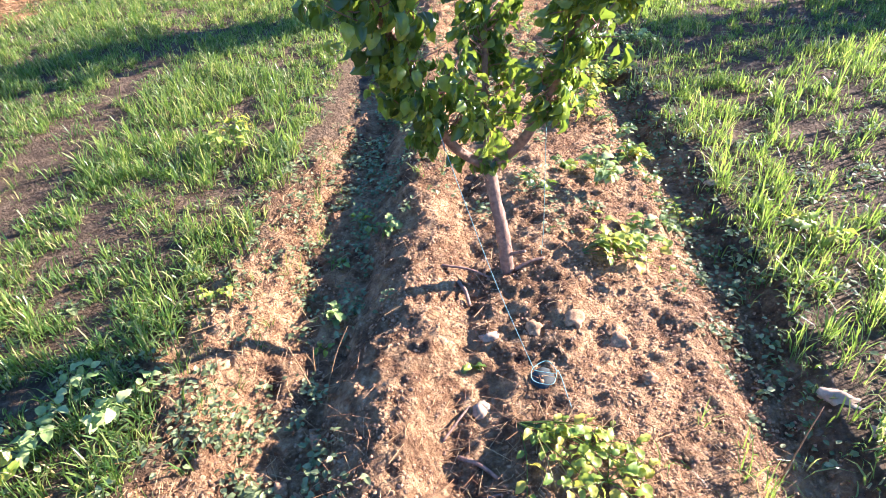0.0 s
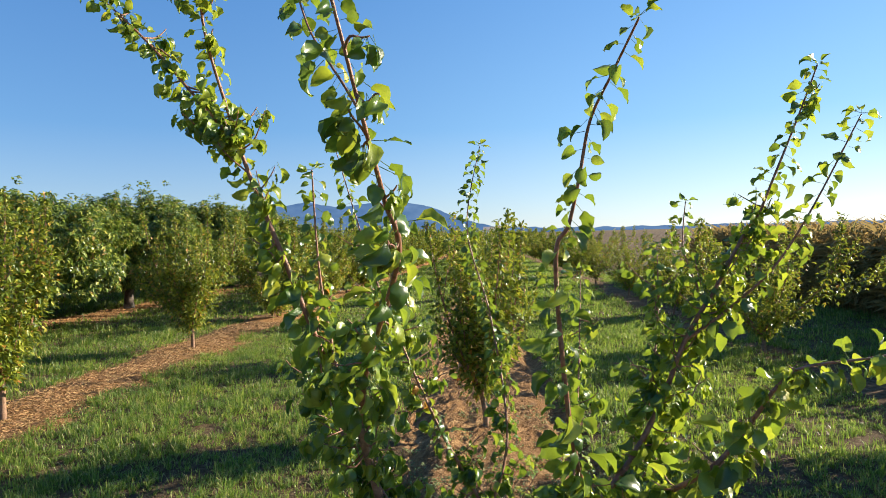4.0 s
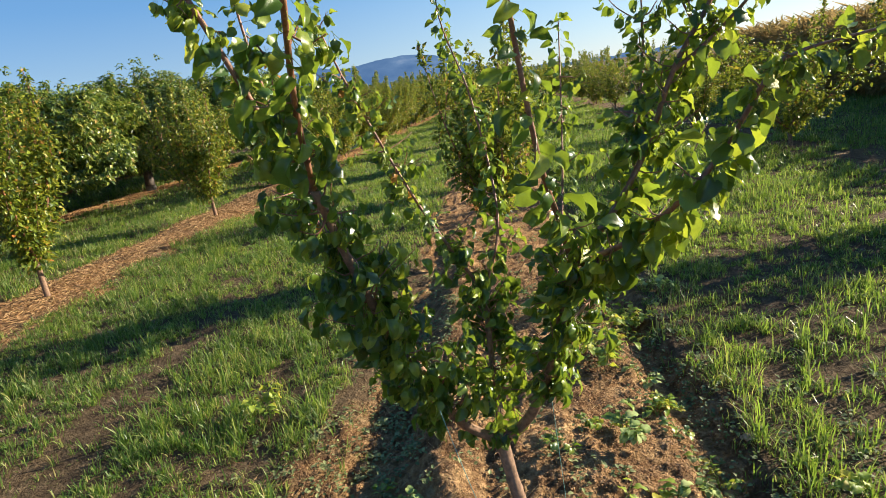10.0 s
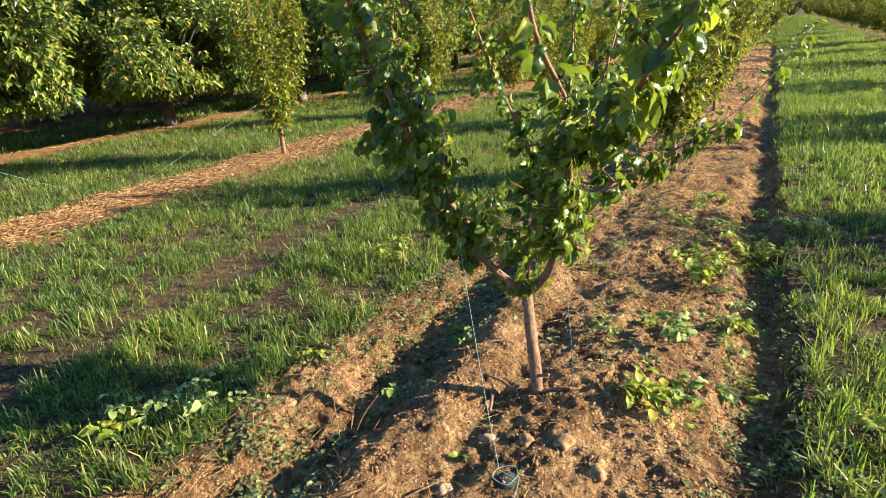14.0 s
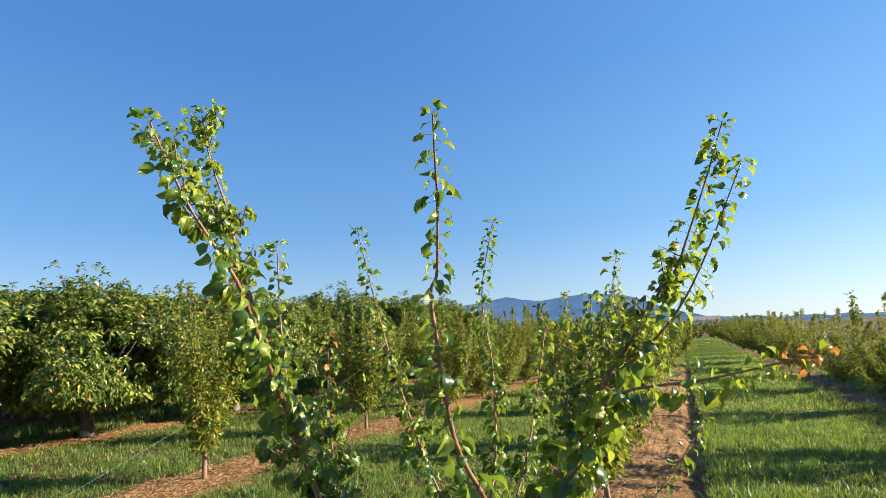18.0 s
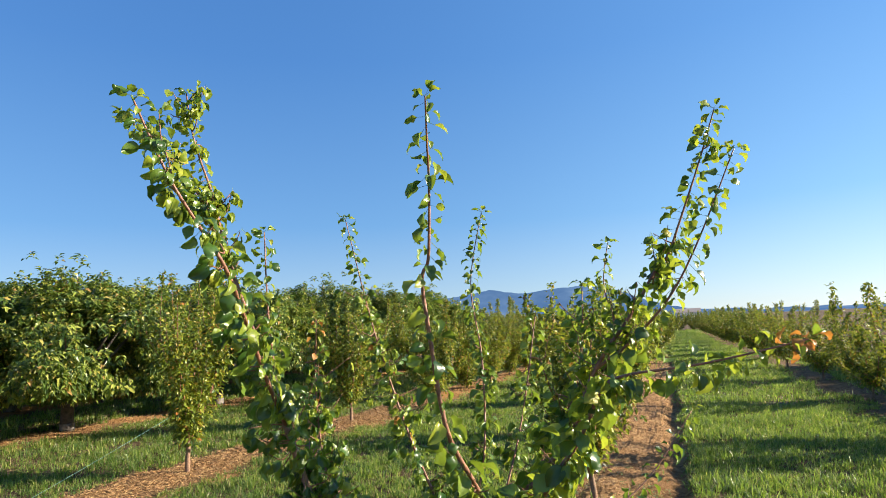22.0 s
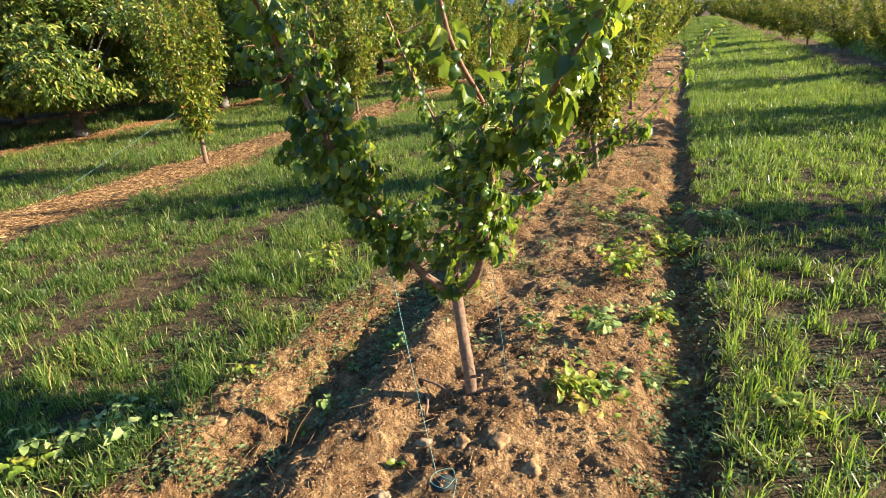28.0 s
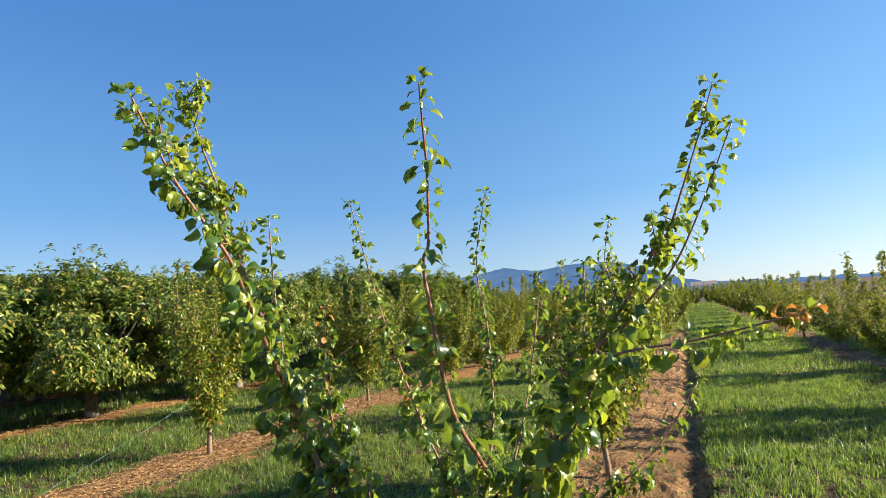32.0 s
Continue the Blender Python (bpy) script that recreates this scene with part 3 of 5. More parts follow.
# ---- the young pear tree in the middle ----
BASE = np.array([0.26, 1.84, 0.0])
pear = thing("pear_tree", BASE, "young open pear tree with red-brown shoots and glossy green leaves", "tree")
PEAR_LIMBS = {
    # name: line, thick end, thin end, leaves a metre, leaf length at both ends
    "limb_left": ([(0.205, 1.91, 0.43), (0.08, 1.82, 0.58), (0.0, 1.70, 0.85), (-0.07, 1.54, 1.15), (-0.12, 1.40, 1.52)], 0.019, 0.0115, 0, 0, 0),
    "limb_right": ([(0.205, 1.91, 0.43), (0.33, 1.85, 0.57), (0.43, 1.75, 0.85), (0.506, 1.64, 1.168)], 0.021, 0.015, 0, 0, 0),
    "limb_back": ([(0.205, 1.91, 0.43), (0.20, 2.02, 0.68), (0.20, 2.10, 0.95)], 0.014, 0.010, 0, 0, 0),
    "stem_middle": ([(0.506, 1.64, 1.168), (0.49, 1.62, 1.28), (0.444, 1.483, 1.498), (0.415, 1.44, 1.8), (0.41, 1.41, 1.98), (0.44, 1.395, 2.04), (0.465, 1.36, 2.16), (0.487, 1.32, 2.29), (0.525, 1.23, 2.38), (0.565, 1.14, 2.47)], 0.0078, 0.0024, 44, 0.095, 0.046),
    "stem_right": ([(0.506, 1.64, 1.168), (0.66, 1.75, 1.30), (0.78, 1.83, 1.47), (0.868, 1.86, 1.665), (1.0, 1.92, 1.85), (1.09, 1.95, 2.0), (1.135, 1.96, 2.05), (1.19, 1.965, 2.18), (1.27, 1.965, 2.38), (1.335, 1.96, 2.56)], 0.0089, 0.0024, 62, 0.09, 0.05),
    "stem_right_fork": ([(0.868, 1.86, 1.66), (0.98, 1.86, 1.74), (1.12, 1.83, 1.88), (1.23, 1.81, 2.06), (1.37, 1.78, 2.36)], 0.0055, 0.0020, 60, 0.072, 0.05),
    "stem_right_low": ([(0.506, 1.64, 1.168), (0.666, 1.60, 1.235), (0.79, 1.443, 1.389), (0.875, 1.42, 1.50), (0.945, 1.385, 1.63), (1.01, 1.385, 1.675), (1.22, 1.39, 1.705), (1.466, 1.456, 1.756)], 0.0084, 0.0020, 72, 0.098, 0.05),
    "stem_left": ([(-0.12, 1.40, 1.52), (-0.21, 1.46, 1.64), (-0.31, 1.41, 1.95), (-0.40, 1.41, 2.18), (-0.463, 1.415, 2.372), (-0.49, 1.35, 2.57), (-0.472, 1.29, 2.735)], 0.0084, 0.0024, 60, 0.084, 0.042),
    "stem_left_fork": ([(-0.43, 1.41, 2.27), (-0.55, 1.39, 2.42), (-0.66, 1.36, 2.56), (-0.811, 1.3, 2.72)], 0.0044, 0.0020, 100, 0.06, 0.044),
    "stem_left_inner": ([(-0.12, 1.40, 1.52), (-0.05, 1.2, 1.72), (0.077, 0.915, 1.98), (0.07, 0.83, 2.09), (0.057, 0.729, 2.217), (0.03, 0.64, 2.40)], 0.0070, 0.0024, 64, 0.088, 0.046),
    "side_shoot_high": ([(0.057, 0.74, 2.21), (0.02, 0.76, 2.27), (-0.03, 0.78, 2.35), (-0.06, 0.80, 2.43)], 0.0022, 0.0014, 70, 0.052, 0.042),
    "side_shoot_left": ([(-0.17, 1.43, 1.58), (-0.23, 1.45, 1.9), (-0.246, 1.45, 2.21)], 0.0044, 0.0020, 66, 0.062, 0.046),
    "stem_back_left": ([(0.20, 2.10, 0.95), (0.0, 2.15, 1.3), (-0.2, 2.22, 1.75), (-0.296, 2.25, 2.03), (-0.406, 2.28, 2.40)], 0.0059, 0.0020, 66, 0.062, 0.046),
    "stem_back": ([(0.20, 2.10, 0.95), (0.28, 2.26, 1.2), (0.22, 2.5, 1.65), (0.115, 2.68, 2.05), (0.182, 2.724, 2.44)], 0.0059, 0.0020, 74, 0.068, 0.046),
    "side_shoot_rusty": ([(-0.05, 1.66, 0.98), (-0.28, 1.86, 1.3), (-0.41, 2.0, 1.57), (-0.4, 2.0, 1.89)], 0.0052, 0.0020, 70, 0.056, 0.038),
    "side_shoot_right": ([(0.43, 1.78, 0.86), (0.68, 2.1, 0.98), (0.95, 2.38, 1.15), (1.153, 2.532, 1.42)], 0.0052, 0.0020, 46, 0.066, 0.046),
    "side_shoot_inner": ([(0.46, 1.72, 1.0), (0.53, 2.0, 1.4), (0.577, 2.2, 1.87)], 0.0044, 0.0020, 58, 0.062, 0.046),
    "side_shoot_upright": ([(0.73, 1.83, 1.4), (0.80, 1.95, 1.7), (0.815, 2.0, 1.97)], 0.0037, 0.0020, 66, 0.056, 0.046),
    "side_shoot_limb": ([(0.95, 1.94, 1.78), (0.90, 1.98, 1.95), (0.92, 2.02, 2.12)], 0.0030, 0.0016, 60, 0.05, 0.04),
}
LABELS = {"limb": "grey-brown limb rising from the low fork", "stem": "long red-brown upright shoot", "side": "thin side shoot with small leaves"}
trunk_line = smooth_line([(0.278, 1.832, -0.14), (0.27, 1.836, 0.0), (0.255, 1.85, 0.16), (0.228, 1.88, 0.30), (0.205, 1.91, 0.445)], 6) - BASE
V, F = tube(trunk_line, 0.030, 0.023, 14, 0.7, 0.08)
child("trunk", np_mesh("trunk", V, F, BARK, True), pear, "short grey-brown trunk")
V, F = tube(smooth_line([(0.262, 1.835, 0.07), (0.30, 1.82, 0.09), (0.34, 1.80, 0.115)], 4) - BASE, 0.009, 0.006, 6)
child("trunk_stub", np_mesh("trunk_stub", V, F, BARK, True), pear, "short dead stub low on the trunk")

leaf_spots = []        # place, way, up, size, colour kind, on a shoot
for name, (pts, r0, r1, per, s0, s1) in PEAR_LIMBS.items():
    line = smooth_line(pts, 8)
    kind = name.split("_")[0]
    V, F = tube(line - BASE, r0 * (1.0 if kind == "limb" else 1.25), r1, 8, 0.8, 0.06)
    child(name.split("_")[0] if kind != "side" else "side_shoot", np_mesh(kind, V, F, BARK if kind == "limb" else TWIG, True), pear, LABELS[kind])
    seg = np.linalg.norm(np.diff(line, axis=0), axis=1)
    cum = np.concatenate([[0], np.cumsum(seg)])
    if per:
        k = int(per * (1.8 if name in ("stem_left", "stem_left_fork") else 1.4) * cum[-1])
        turn = rng.uniform(0, 6.28)
        for i in range(k):
            f = 0.08 + 0.92 * (i + rng.uniform(-0.3, 0.3) + 0.5) / k
            f = min(max(f, 0.04), 1.0)
            d = f * cum[-1]
            j = min(np.searchsorted(cum, d, side="right") - 1, len(seg) - 1)
            p = line[j] + (line[j + 1] - line[j]) * (d - cum[j]) / seg[j]
            t = unit(line[j + 1] - line[j])
            turn += 2.4 + rng.uniform(-0.5, 0.5)
            a = unit(np.cross(t, (0.2, 0.3, 1.0) if abs(t[2]) < 0.9 else (1.0, 0.2, 0)))
            b = np.cross(t, a)
            out = math.cos(turn) * a + math.sin(turn) * b
            way = unit(out + 0.3 * t + np.array((0, 0, rng.uniform(-1.5, -0.15) * (1.15 - 0.45 * f))))
            up = unit(np.array((0, 0, 0.4)) + 0.65 * out + 0.55 * np.array(sun_way) + rng.normal(0, 0.45, 3))
            s = (s0 + (s1 - s0) * f ** 1.1) * rng.uniform(0.5, 1.0) * (0.78 if name in ("stem_left", "stem_left_fork") and f > 0.35 else 1.0)
            kind_of = 0
            if name == "stem_right_low" and f > 0.8:
                kind_of = 2 if f > 0.92 and rng.random() < 0.7 else 1
                s *= 0.8
            # some leaves here get the yellow colour to look sunlit
            elif name.startswith("stem_right") and f > 0.2 and rng.random() < (0.6 if f < 0.6 and name != "stem_right_low" else 0.3):
                kind_of = 1
            elif name == "side_shoot_rusty" and f > 0.4 and rng.random() < 0.6:
                kind_of = 1 + (rng.random() < (0.6 if f > 0.85 else 0.15))
            elif name == "stem_back_left" and 0.28 < f < 0.62 and rng.random() < 0.6:
                kind_of = 2 if rng.random() < 0.3 else 1
            # sunlit leaves of the left shoots are painted by a large yellow share
            elif name in ("stem_left", "stem_left_fork") and f > 0.3 and rng.random() < (0.7 if f > 0.5 else 0.5):
                kind_of = 1
            elif name in ("stem_left_inner", "side_shoot_high") and rng.random() < 0.16:
                kind_of = 1
            leaf_spots.append((p + out * 0.004, way, up, s, kind_of, True))

    if per:                                            # a tuft of young leaves at the very tip
        for i in range(5):
            a = i * 1.26 + rng.uniform(0, 0.6)
            way = unit(np.array((math.cos(a), math.sin(a), rng.uniform(-0.2, 0.9))))
            leaf_spots.append((line[-1], way, unit(np.array((0, 0, 0.8)) + rng.normal(0, 0.5, 3)), s1 * rng.uniform(0.6, 0.95), 2 if name == "stem_right_low" and i < 4 else 1 if i == 0 else 0, False))

# short leafy spurs crowd the lower limbs and the foot of each shoot
spur_lines = []
SPURS = (("limb_left", 0.28, 1.0, 125, 0.19), ("limb_left", 0.04, 0.28, 7, 0.13), ("limb_right", 0.48, 1.0, 72, 0.14), ("limb_right", 0.1, 0.42, 3, 0.12), ("limb_back", 0.35, 1.0, 46, 0.24), ("limb_back", 0.1, 0.4, 5, 0.14), ("stem_left", 0.0, 0.45, 14, 0.1),
         ("stem_left_inner", 0.0, 0.35, 12, 0.12), ("stem_back_left", 0.0, 0.75, 40, 0.14), ("stem_back", 0.0, 0.6, 12, 0.1), ("side_shoot_rusty", 0.0, 0.85, 44, 0.16), ("side_shoot_upright", 0.1, 0.8, 18, 0.12), ("side_shoot_right", 0.1, 0.6, 18, 0.13),
         ("stem_right", 0.1, 0.6, 38, 0.15), ("stem_right_low", 0.0, 0.4, 16, 0.11), ("side_shoot_inner", 0.0, 0.85, 16, 0.1), ("stem_middle", 0.0, 0.12, 5, 0.1), ("stem_left", 0.45, 0.96, 20, 0.12), ("stem_left_fork", 0.05, 0.95, 20, 0.11), ("stem_right", 0.5, 0.95, 10, 0.08), ("stem_left_inner", 0.4, 0.9, 8, 0.08), ("stem_right_low", 0.4, 0.8, 5, 0.07))
for name, f0, f1, count, reach in SPURS:
    line = smooth_line(PEAR_LIMBS[name][0], 8)
    for _ in range(count):
        j = int(rng.uniform(f0, f1) * (len(line) - 2))
        p = line[j] + (line[j + 1] - line[j]) * rng.random()
        d = rng.normal(0, 1, 3)
        d[2] = d[2] * 0.6 + 0.12
        d = unit(d)
        ln = reach * rng.uniform(0.35, 1.15)
        hook = np.array((0, 0, ln * rng.uniform(0.15, 0.5))) + rng.normal(0, 0.2 * ln, 3)
        spur_lines.append(smooth_line([p, p + d * ln * 0.35 + rng.normal(0, 0.006, 3), p + d * ln * 0.62 + hook * 0.4, p + d * ln * 0.8 + hook * 0.8], 3))
        for _ in range(rng.integers(6, 11)):
            f = rng.uniform(0.3, 1.0)
            q = p + d * ln * f * 0.9 + hook * f * f
            side = unit(np.array((q[0] - 0.24, q[1] - 1.85, 0.0)))
            way = unit(d * 0.5 + rng.normal(0, 0.45, 3) + np.array((0, 0, -1.15)))
            up = unit(np.array((0, 0, 0.4)) + 0.5 * side + 0.85 * np.array(sun_way) + rng.normal(0, 0.4, 3))
            if q[2] > 0.47 and not (q[2] < 0.7 and q[1] < 1.86 and q[0] > 0.03) and not (q[2] < 0.96 and q[0] > 0.2 and q[1] < 1.88 and rng.random() < 0.55):
                leaf_spots.append((q, way, up, rng.uniform(0.034, 0.062) * (1.0 if q[2] < 1.5 else 0.72), 1 if rng.random() < (0.45 if name.startswith("stem_right") else 0.6 if name in ("stem_left", "stem_left_fork") else 0.05) else 0, False))
V, F = join([tube(s, 0.0028, 0.0012, 5) for s in spur_lines])
child("spur_wood", np_mesh("spur_wood", V - BASE, F, TWIG, True), pear, "short twiggy spurs crowding the limbs")["kind"] = "stuff"

TEMPLATES = [broad_leaf(0.25, 0.45, 0.5, 0.95, 0, 0.3), broad_leaf(0.4, 0.7, 0.6, 0.9, 0, -0.4), broad_leaf(0.15, 0.3, 0.45, 1.0, 0, 0.2, 0.08), broad_leaf(0.6, 0.6, 0.5, 0.92), broad_leaf(0.3, 0.9, 0.6, 0.95, 0.25, 0.5),
             broad_leaf(0.75, 0.4, 0.5, 0.9, 0.6, -0.3), broad_leaf(0.35, 1.1, 0.55, 0.9, -0.3, -0.6, 0.07), broad_leaf(0.5, 0.85, 0.5, 0.85, 0.3, 0.7, 0.08), broad_leaf(0.1, 0.65, 0.5, 1.0, 0.4, -0.5, 0.09)]
singles = [s for s in leaf_spots if s[5]]
leaf_meshes = {}
step = max(1.0, len(singles) / 298.0)
chosen = {int(i * step) for i in range(298)} if step > 1 else set(range(len(singles)))
bulk = [s for s in leaf_spots if not s[5]]
for i, (p, way, up, s, kind_of, _) in enumerate(singles):
    if i not in chosen:
        bulk.append((p, way, up, s, kind_of, False))
        continue
    t = int(rng.integers(0, len(TEMPLATES)))
    if (t, kind_of) not in leaf_meshes:
        leaf_meshes[(t, kind_of)] = np_mesh("leaf", *TEMPLATES[t], (LEAF, LEAF_YELLOW_SUNLIT, LEAF_ORANGE)[kind_of], True)
    R = frames(way[None], up[None])[0]
    M = Matrix([[*(R[r] * s), (p - BASE)[r]] for r in range(3)] + [[0, 0, 0, 1]])
    child("leaf", leaf_meshes[(t, kind_of)], pear, at=M)
for mat, want in ((LEAF_BULK, 0), (LEAF_YELLOW_SUNLIT, 1), (LEAF_ORANGE, 2)):
    sel = [b for b in bulk if b[4] == want]
    if not sel:
        continue
    pieces = []
    pick = rng.integers(0, len(TEMPLATES), len(sel))
    for t in range(len(TEMPLATES)):
        part_sel = [b for b, k in zip(sel, pick) if k == t]
        if part_sel:
            pieces.append(scatter(*TEMPLATES[t], np.array([b[0] for b in part_sel]) - BASE, np.array([b[1] for b in part_sel]), np.array([b[2] for b in part_sel]), np.array([b[3] for b in part_sel])))
    V, F = join(pieces)
    child("foliage", np_mesh("foliage", V, F, mat, True), pear, ("dense small dark green leaves", "yellowing leaves and leaves coloured as if sunlit", "rust-orange leaves")[want])["kind"] = "stuff"


# ---- the orchard's other trees ----
def curve_up(start, lean, top, wobble, g):
    """A shoot that leaves the start outward and bends upright."""
    p0 = np.array(start, float)
    p1 = p0 + np.array((lean[0] * 0.55, lean[1] * 0.55, (top - p0[2]) * 0.28))
    p2 = p0 + np.array((lean[0] * 0.95, lean[1] * 0.95, (top - p0[2]) * 0.62))
    p3 = np.array((p0[0] + lean[0] * 1.1, p0[1] + lean[1] * 1.1, top))
    return smooth_line([p0, p1 + g.normal(0, wobble, 3), p2 + g.normal(0, wobble, 3), p3], 4)


def row_tree(seed, tall, wide, leaves, trunk_h=0.4, mat=LEAF_ROW, grow=1.0):
    """A young upright fruit tree: trunk, limbs that bend upwards, a crown of many leaves."""
    g = np.random.default_rng(seed)
    root = thing("fruit_tree", (0, 0, 0), "young upright fruit tree with yellow-green leaves on a mulched row", "tree", "trees of the orchard rows")
    lean = g.normal(0, 0.03, 2)
    fork = np.array((lean[0], lean[1], trunk_h))
    V, F = tube(smooth_line([(0, 0, -0.12), (lean[0] * 0.2, lean[1] * 0.2, trunk_h * 0.4), fork], 4), 0.036, 0.027, 8, 1, 0.05)
    child("trunk", np_mesh("trunk", V, F, BARK, True), root, "thin pale brown trunk")
    place, way, up, size = [], [], [], []
    limbs = 5
    shoots = []
    for k in range(limbs):
        a = 6.283 * k / limbs + g.uniform(-0.4, 0.4)
        ln = np.array((math.cos(a), math.sin(a))) * wide * 0.5 * g.uniform(0.5, 0.95)
        line = curve_up(fork - (0, 0, 0.04), ln, tall * g.uniform(0.86, 1.0), 0.03, g)
        V, F = tube(line, 0.017, 0.003, 5)
        child("limb", np_mesh("limb", V, F, TWIG, True), root)
        shoots.append((line, 1.0))
        for _ in range(5):
            j = int(g.uniform(0.1, 0.65) * (len(line) - 1))
            l2 = ln * g.uniform(-0.1, 0.35) + g.normal(0, wide * 0.13, 2)
            shoots.append((curve_up(line[j], l2, min(tall, line[j][2] + g.uniform(0.5, 1.1)), 0.02, g), 0.8))
    V, F = join([tube(s, 0.006, 0.002, 4) for s, _ in shoots[1:] if _ < 1])
    child("twig_wood", np_mesh("twig_wood", V, F, TWIG, True), root)["kind"] = "stuff"
    total = sum(np.linalg.norm(np.diff(s, axis=0), axis=1).sum() for s, _ in shoots)
    for s, _ in shoots:
        ln = np.linalg.norm(np.diff(s, axis=0), axis=1).sum()
        k = int(leaves * ln / total)
        f = g.uniform(0.06, 1.0, k) * (len(s) - 1)
        j = np.minimum(f.astype(int), len(s) - 2)
        p = s[j] + (s[j + 1] - s[j]) * (f - j)[:, None]
        spread = (0.125 * (1 - f / len(s)) + 0.02)[:, None]
        off = g.normal(0, 1, (k, 3)) * spread * (0.6, 0.6, 0.5)
        place.append(p + off)
        out = unit(off + g.normal(0, 0.05, (k, 3)))
        way.append(unit(out + np.array((0, 0, -0.15)) + g.normal(0, 0.35, (k, 3))))
        up.append(unit(np.array((0, 0, 1.0)) + 0.6 * out + g.normal(0, 0.5, (k, 3))))
        size.append(g.uniform(0.05, 0.095, k) * (1 - 0.35 * f / len(s)) * grow)
    V, F = scatter(*plain_leaf(0.29, 0.14, 0.22), np.vstack(place), np.vstack(way), np.vstack(up), np.concatenate(size))
    child("crown", np_mesh("crown", V, F, mat), root, "upright crown of small leaves")["kind"] = "stuff"
    return root


def chestnut_tree(seed, tall, wide, clusters):
    """A larger spreading tree whose long leaves hang in whorls."""
    g = np.random.default_rng(seed)
    root = thing("chestnut_tree", (0, 0, 0), "broad old orchard tree with drooping leaves and a pale-painted trunk", "tree", "large trees of the outer rows")
    V, F = tube(smooth_line([(0, 0, -0.15), (0.02, 0.0, 0.3), (0.0, 0.03, 0.75)], 5), 0.16, 0.12, 12, 1, 0.06)
    child("trunk", np_mesh("trunk", V, F, BARK_OLD, True), root, "stout dark trunk")
    V, F = tube(smooth_line([(0.01, 0, 0.02), (0.015, 0.0, 0.08), (0.018, 0.0, 0.16)], 5), 0.164, 0.156, 12, 1, 0.03)
    child("lime_wash", np_mesh("lime_wash", V, F, LIME, True), root, "pale lime-washed band round the trunk foot")
    limbs = []
    for k in range(7):
        a = 6.283 * k / 7 + g.uniform(-0.3, 0.3)
        r = wide * 0.5 * g.uniform(0.6, 0.9)
        top = tall * g.uniform(0.55, 0.95)
        limbs.append(smooth_line([(0, 0, 0.65), (math.cos(a) * r * 0.35, math.sin(a) * r * 0.35, 0.65 + (top - 0.65) * 0.35), (math.cos(a) * r * 0.75, math.sin(a) * r * 0.75, 0.65 + (top - 0.65) * 0.75), (math.cos(a) * r, math.sin(a) * r, top)], 5))
    for ln in limbs:
        V, F = tube(ln, 0.07, 0.012, 6, 0.8, 0.05)
        child("limb", np_mesh("limb", V, F, BARK_OLD, True), root)
    # whorls through the outer shell of the crown
    mid = 0.5 * (tall + 0.5)
    half = 0.5 * (tall - 0.5)
    bough = unit(g.normal(0, 1, (90, 3)))[g.integers(0, 90, clusters)]      # leaves gather round boughs, with gaps between
    d = unit(bough + g.normal(0, 0.135, (clusters, 3)))
    lump = 1 + 0.3 * np.sin(d[:, 0] * 5 + seed) * np.sin(d[:, 1] * 4 + 1) + 0.13 * np.sin(d[:, 2] * 9 + d[:, 0] * 7)
    r = g.uniform(0.62, 1.0, clusters) ** 0.6 * lump
    body = np.sign(d[:, 2]) * np.abs(d[:, 2]) ** 0.75
    c = np.stack([d[:, 0] * r * wide * 0.5, d[:, 1] * r * wide * 0.5, mid + body * r * half], 1)
    spikes = g.random(clusters) < 0.05
    c[:, 2] += np.where(spikes & (d[:, 2] > 0.35), g.uniform(0.1, 0.5, clusters), 0)
    c[:, 2] = np.maximum(c[:, 2], 0.74 + g.uniform(0, 0.3, clusters))
    # upright young shoots with leaves all along stand out of the top
    shoots = []
    for _ in range(34):
        a, r = g.uniform(0, 6.283), wide * 0.46 * math.sqrt(g.random())
        foot = np.array((math.cos(a) * r, math.sin(a) * r, 0.72 + (tall - 0.9) * math.sqrt(max(0.05, 1 - (r / (wide * 0.52)) ** 2)) * 0.93))
        tip = foot + np.array((g.normal(0, 0.08), g.normal(0, 0.08), g.uniform(0.3, 0.75)))
        shoots.append(np.stack([foot - (0, 0, 0.5), foot, tip]))
        c = np.vstack([c, foot + (tip - foot) * np.linspace(0, 1, 7)[:, None]])
        d = np.vstack([d, np.tile((0, 0, 0.2), (7, 1))])
    V, F = join([tube(s_, 0.012, 0.004, 4) for s_ in shoots])
    child("twig_wood", np_mesh("twig_wood", V, F, TWIG, True), root)["kind"] = "stuff"
    clusters = len(c)
    per = 12
    P = np.repeat(c, per, 0) + g.normal(0, 0.05, (clusters * per, 3))
    a = g.uniform(0, 6.283, clusters * per)
    out = np.stack([np.cos(a), np.sin(a), g.uniform(-1.1, 0.15, clusters * per)], 1) + 0.7 * np.repeat(d, per, 0)
    way = unit(out)
    up = unit(np.array((0, 0, 1.0)) + 0.5 * np.repeat(d, per, 0) + g.normal(0, 0.3, (clusters * per, 3)))
    V, F = scatter(*plain_leaf(0.24, 0.14, 0.3), P, way, up, g.uniform(0.09, 0.175, clusters * per))
    child("crown", np_mesh("crown", V, F, LEAF_CHERRY), root, "dense crown of hanging leaves")["kind"] = "stuff"
    return root


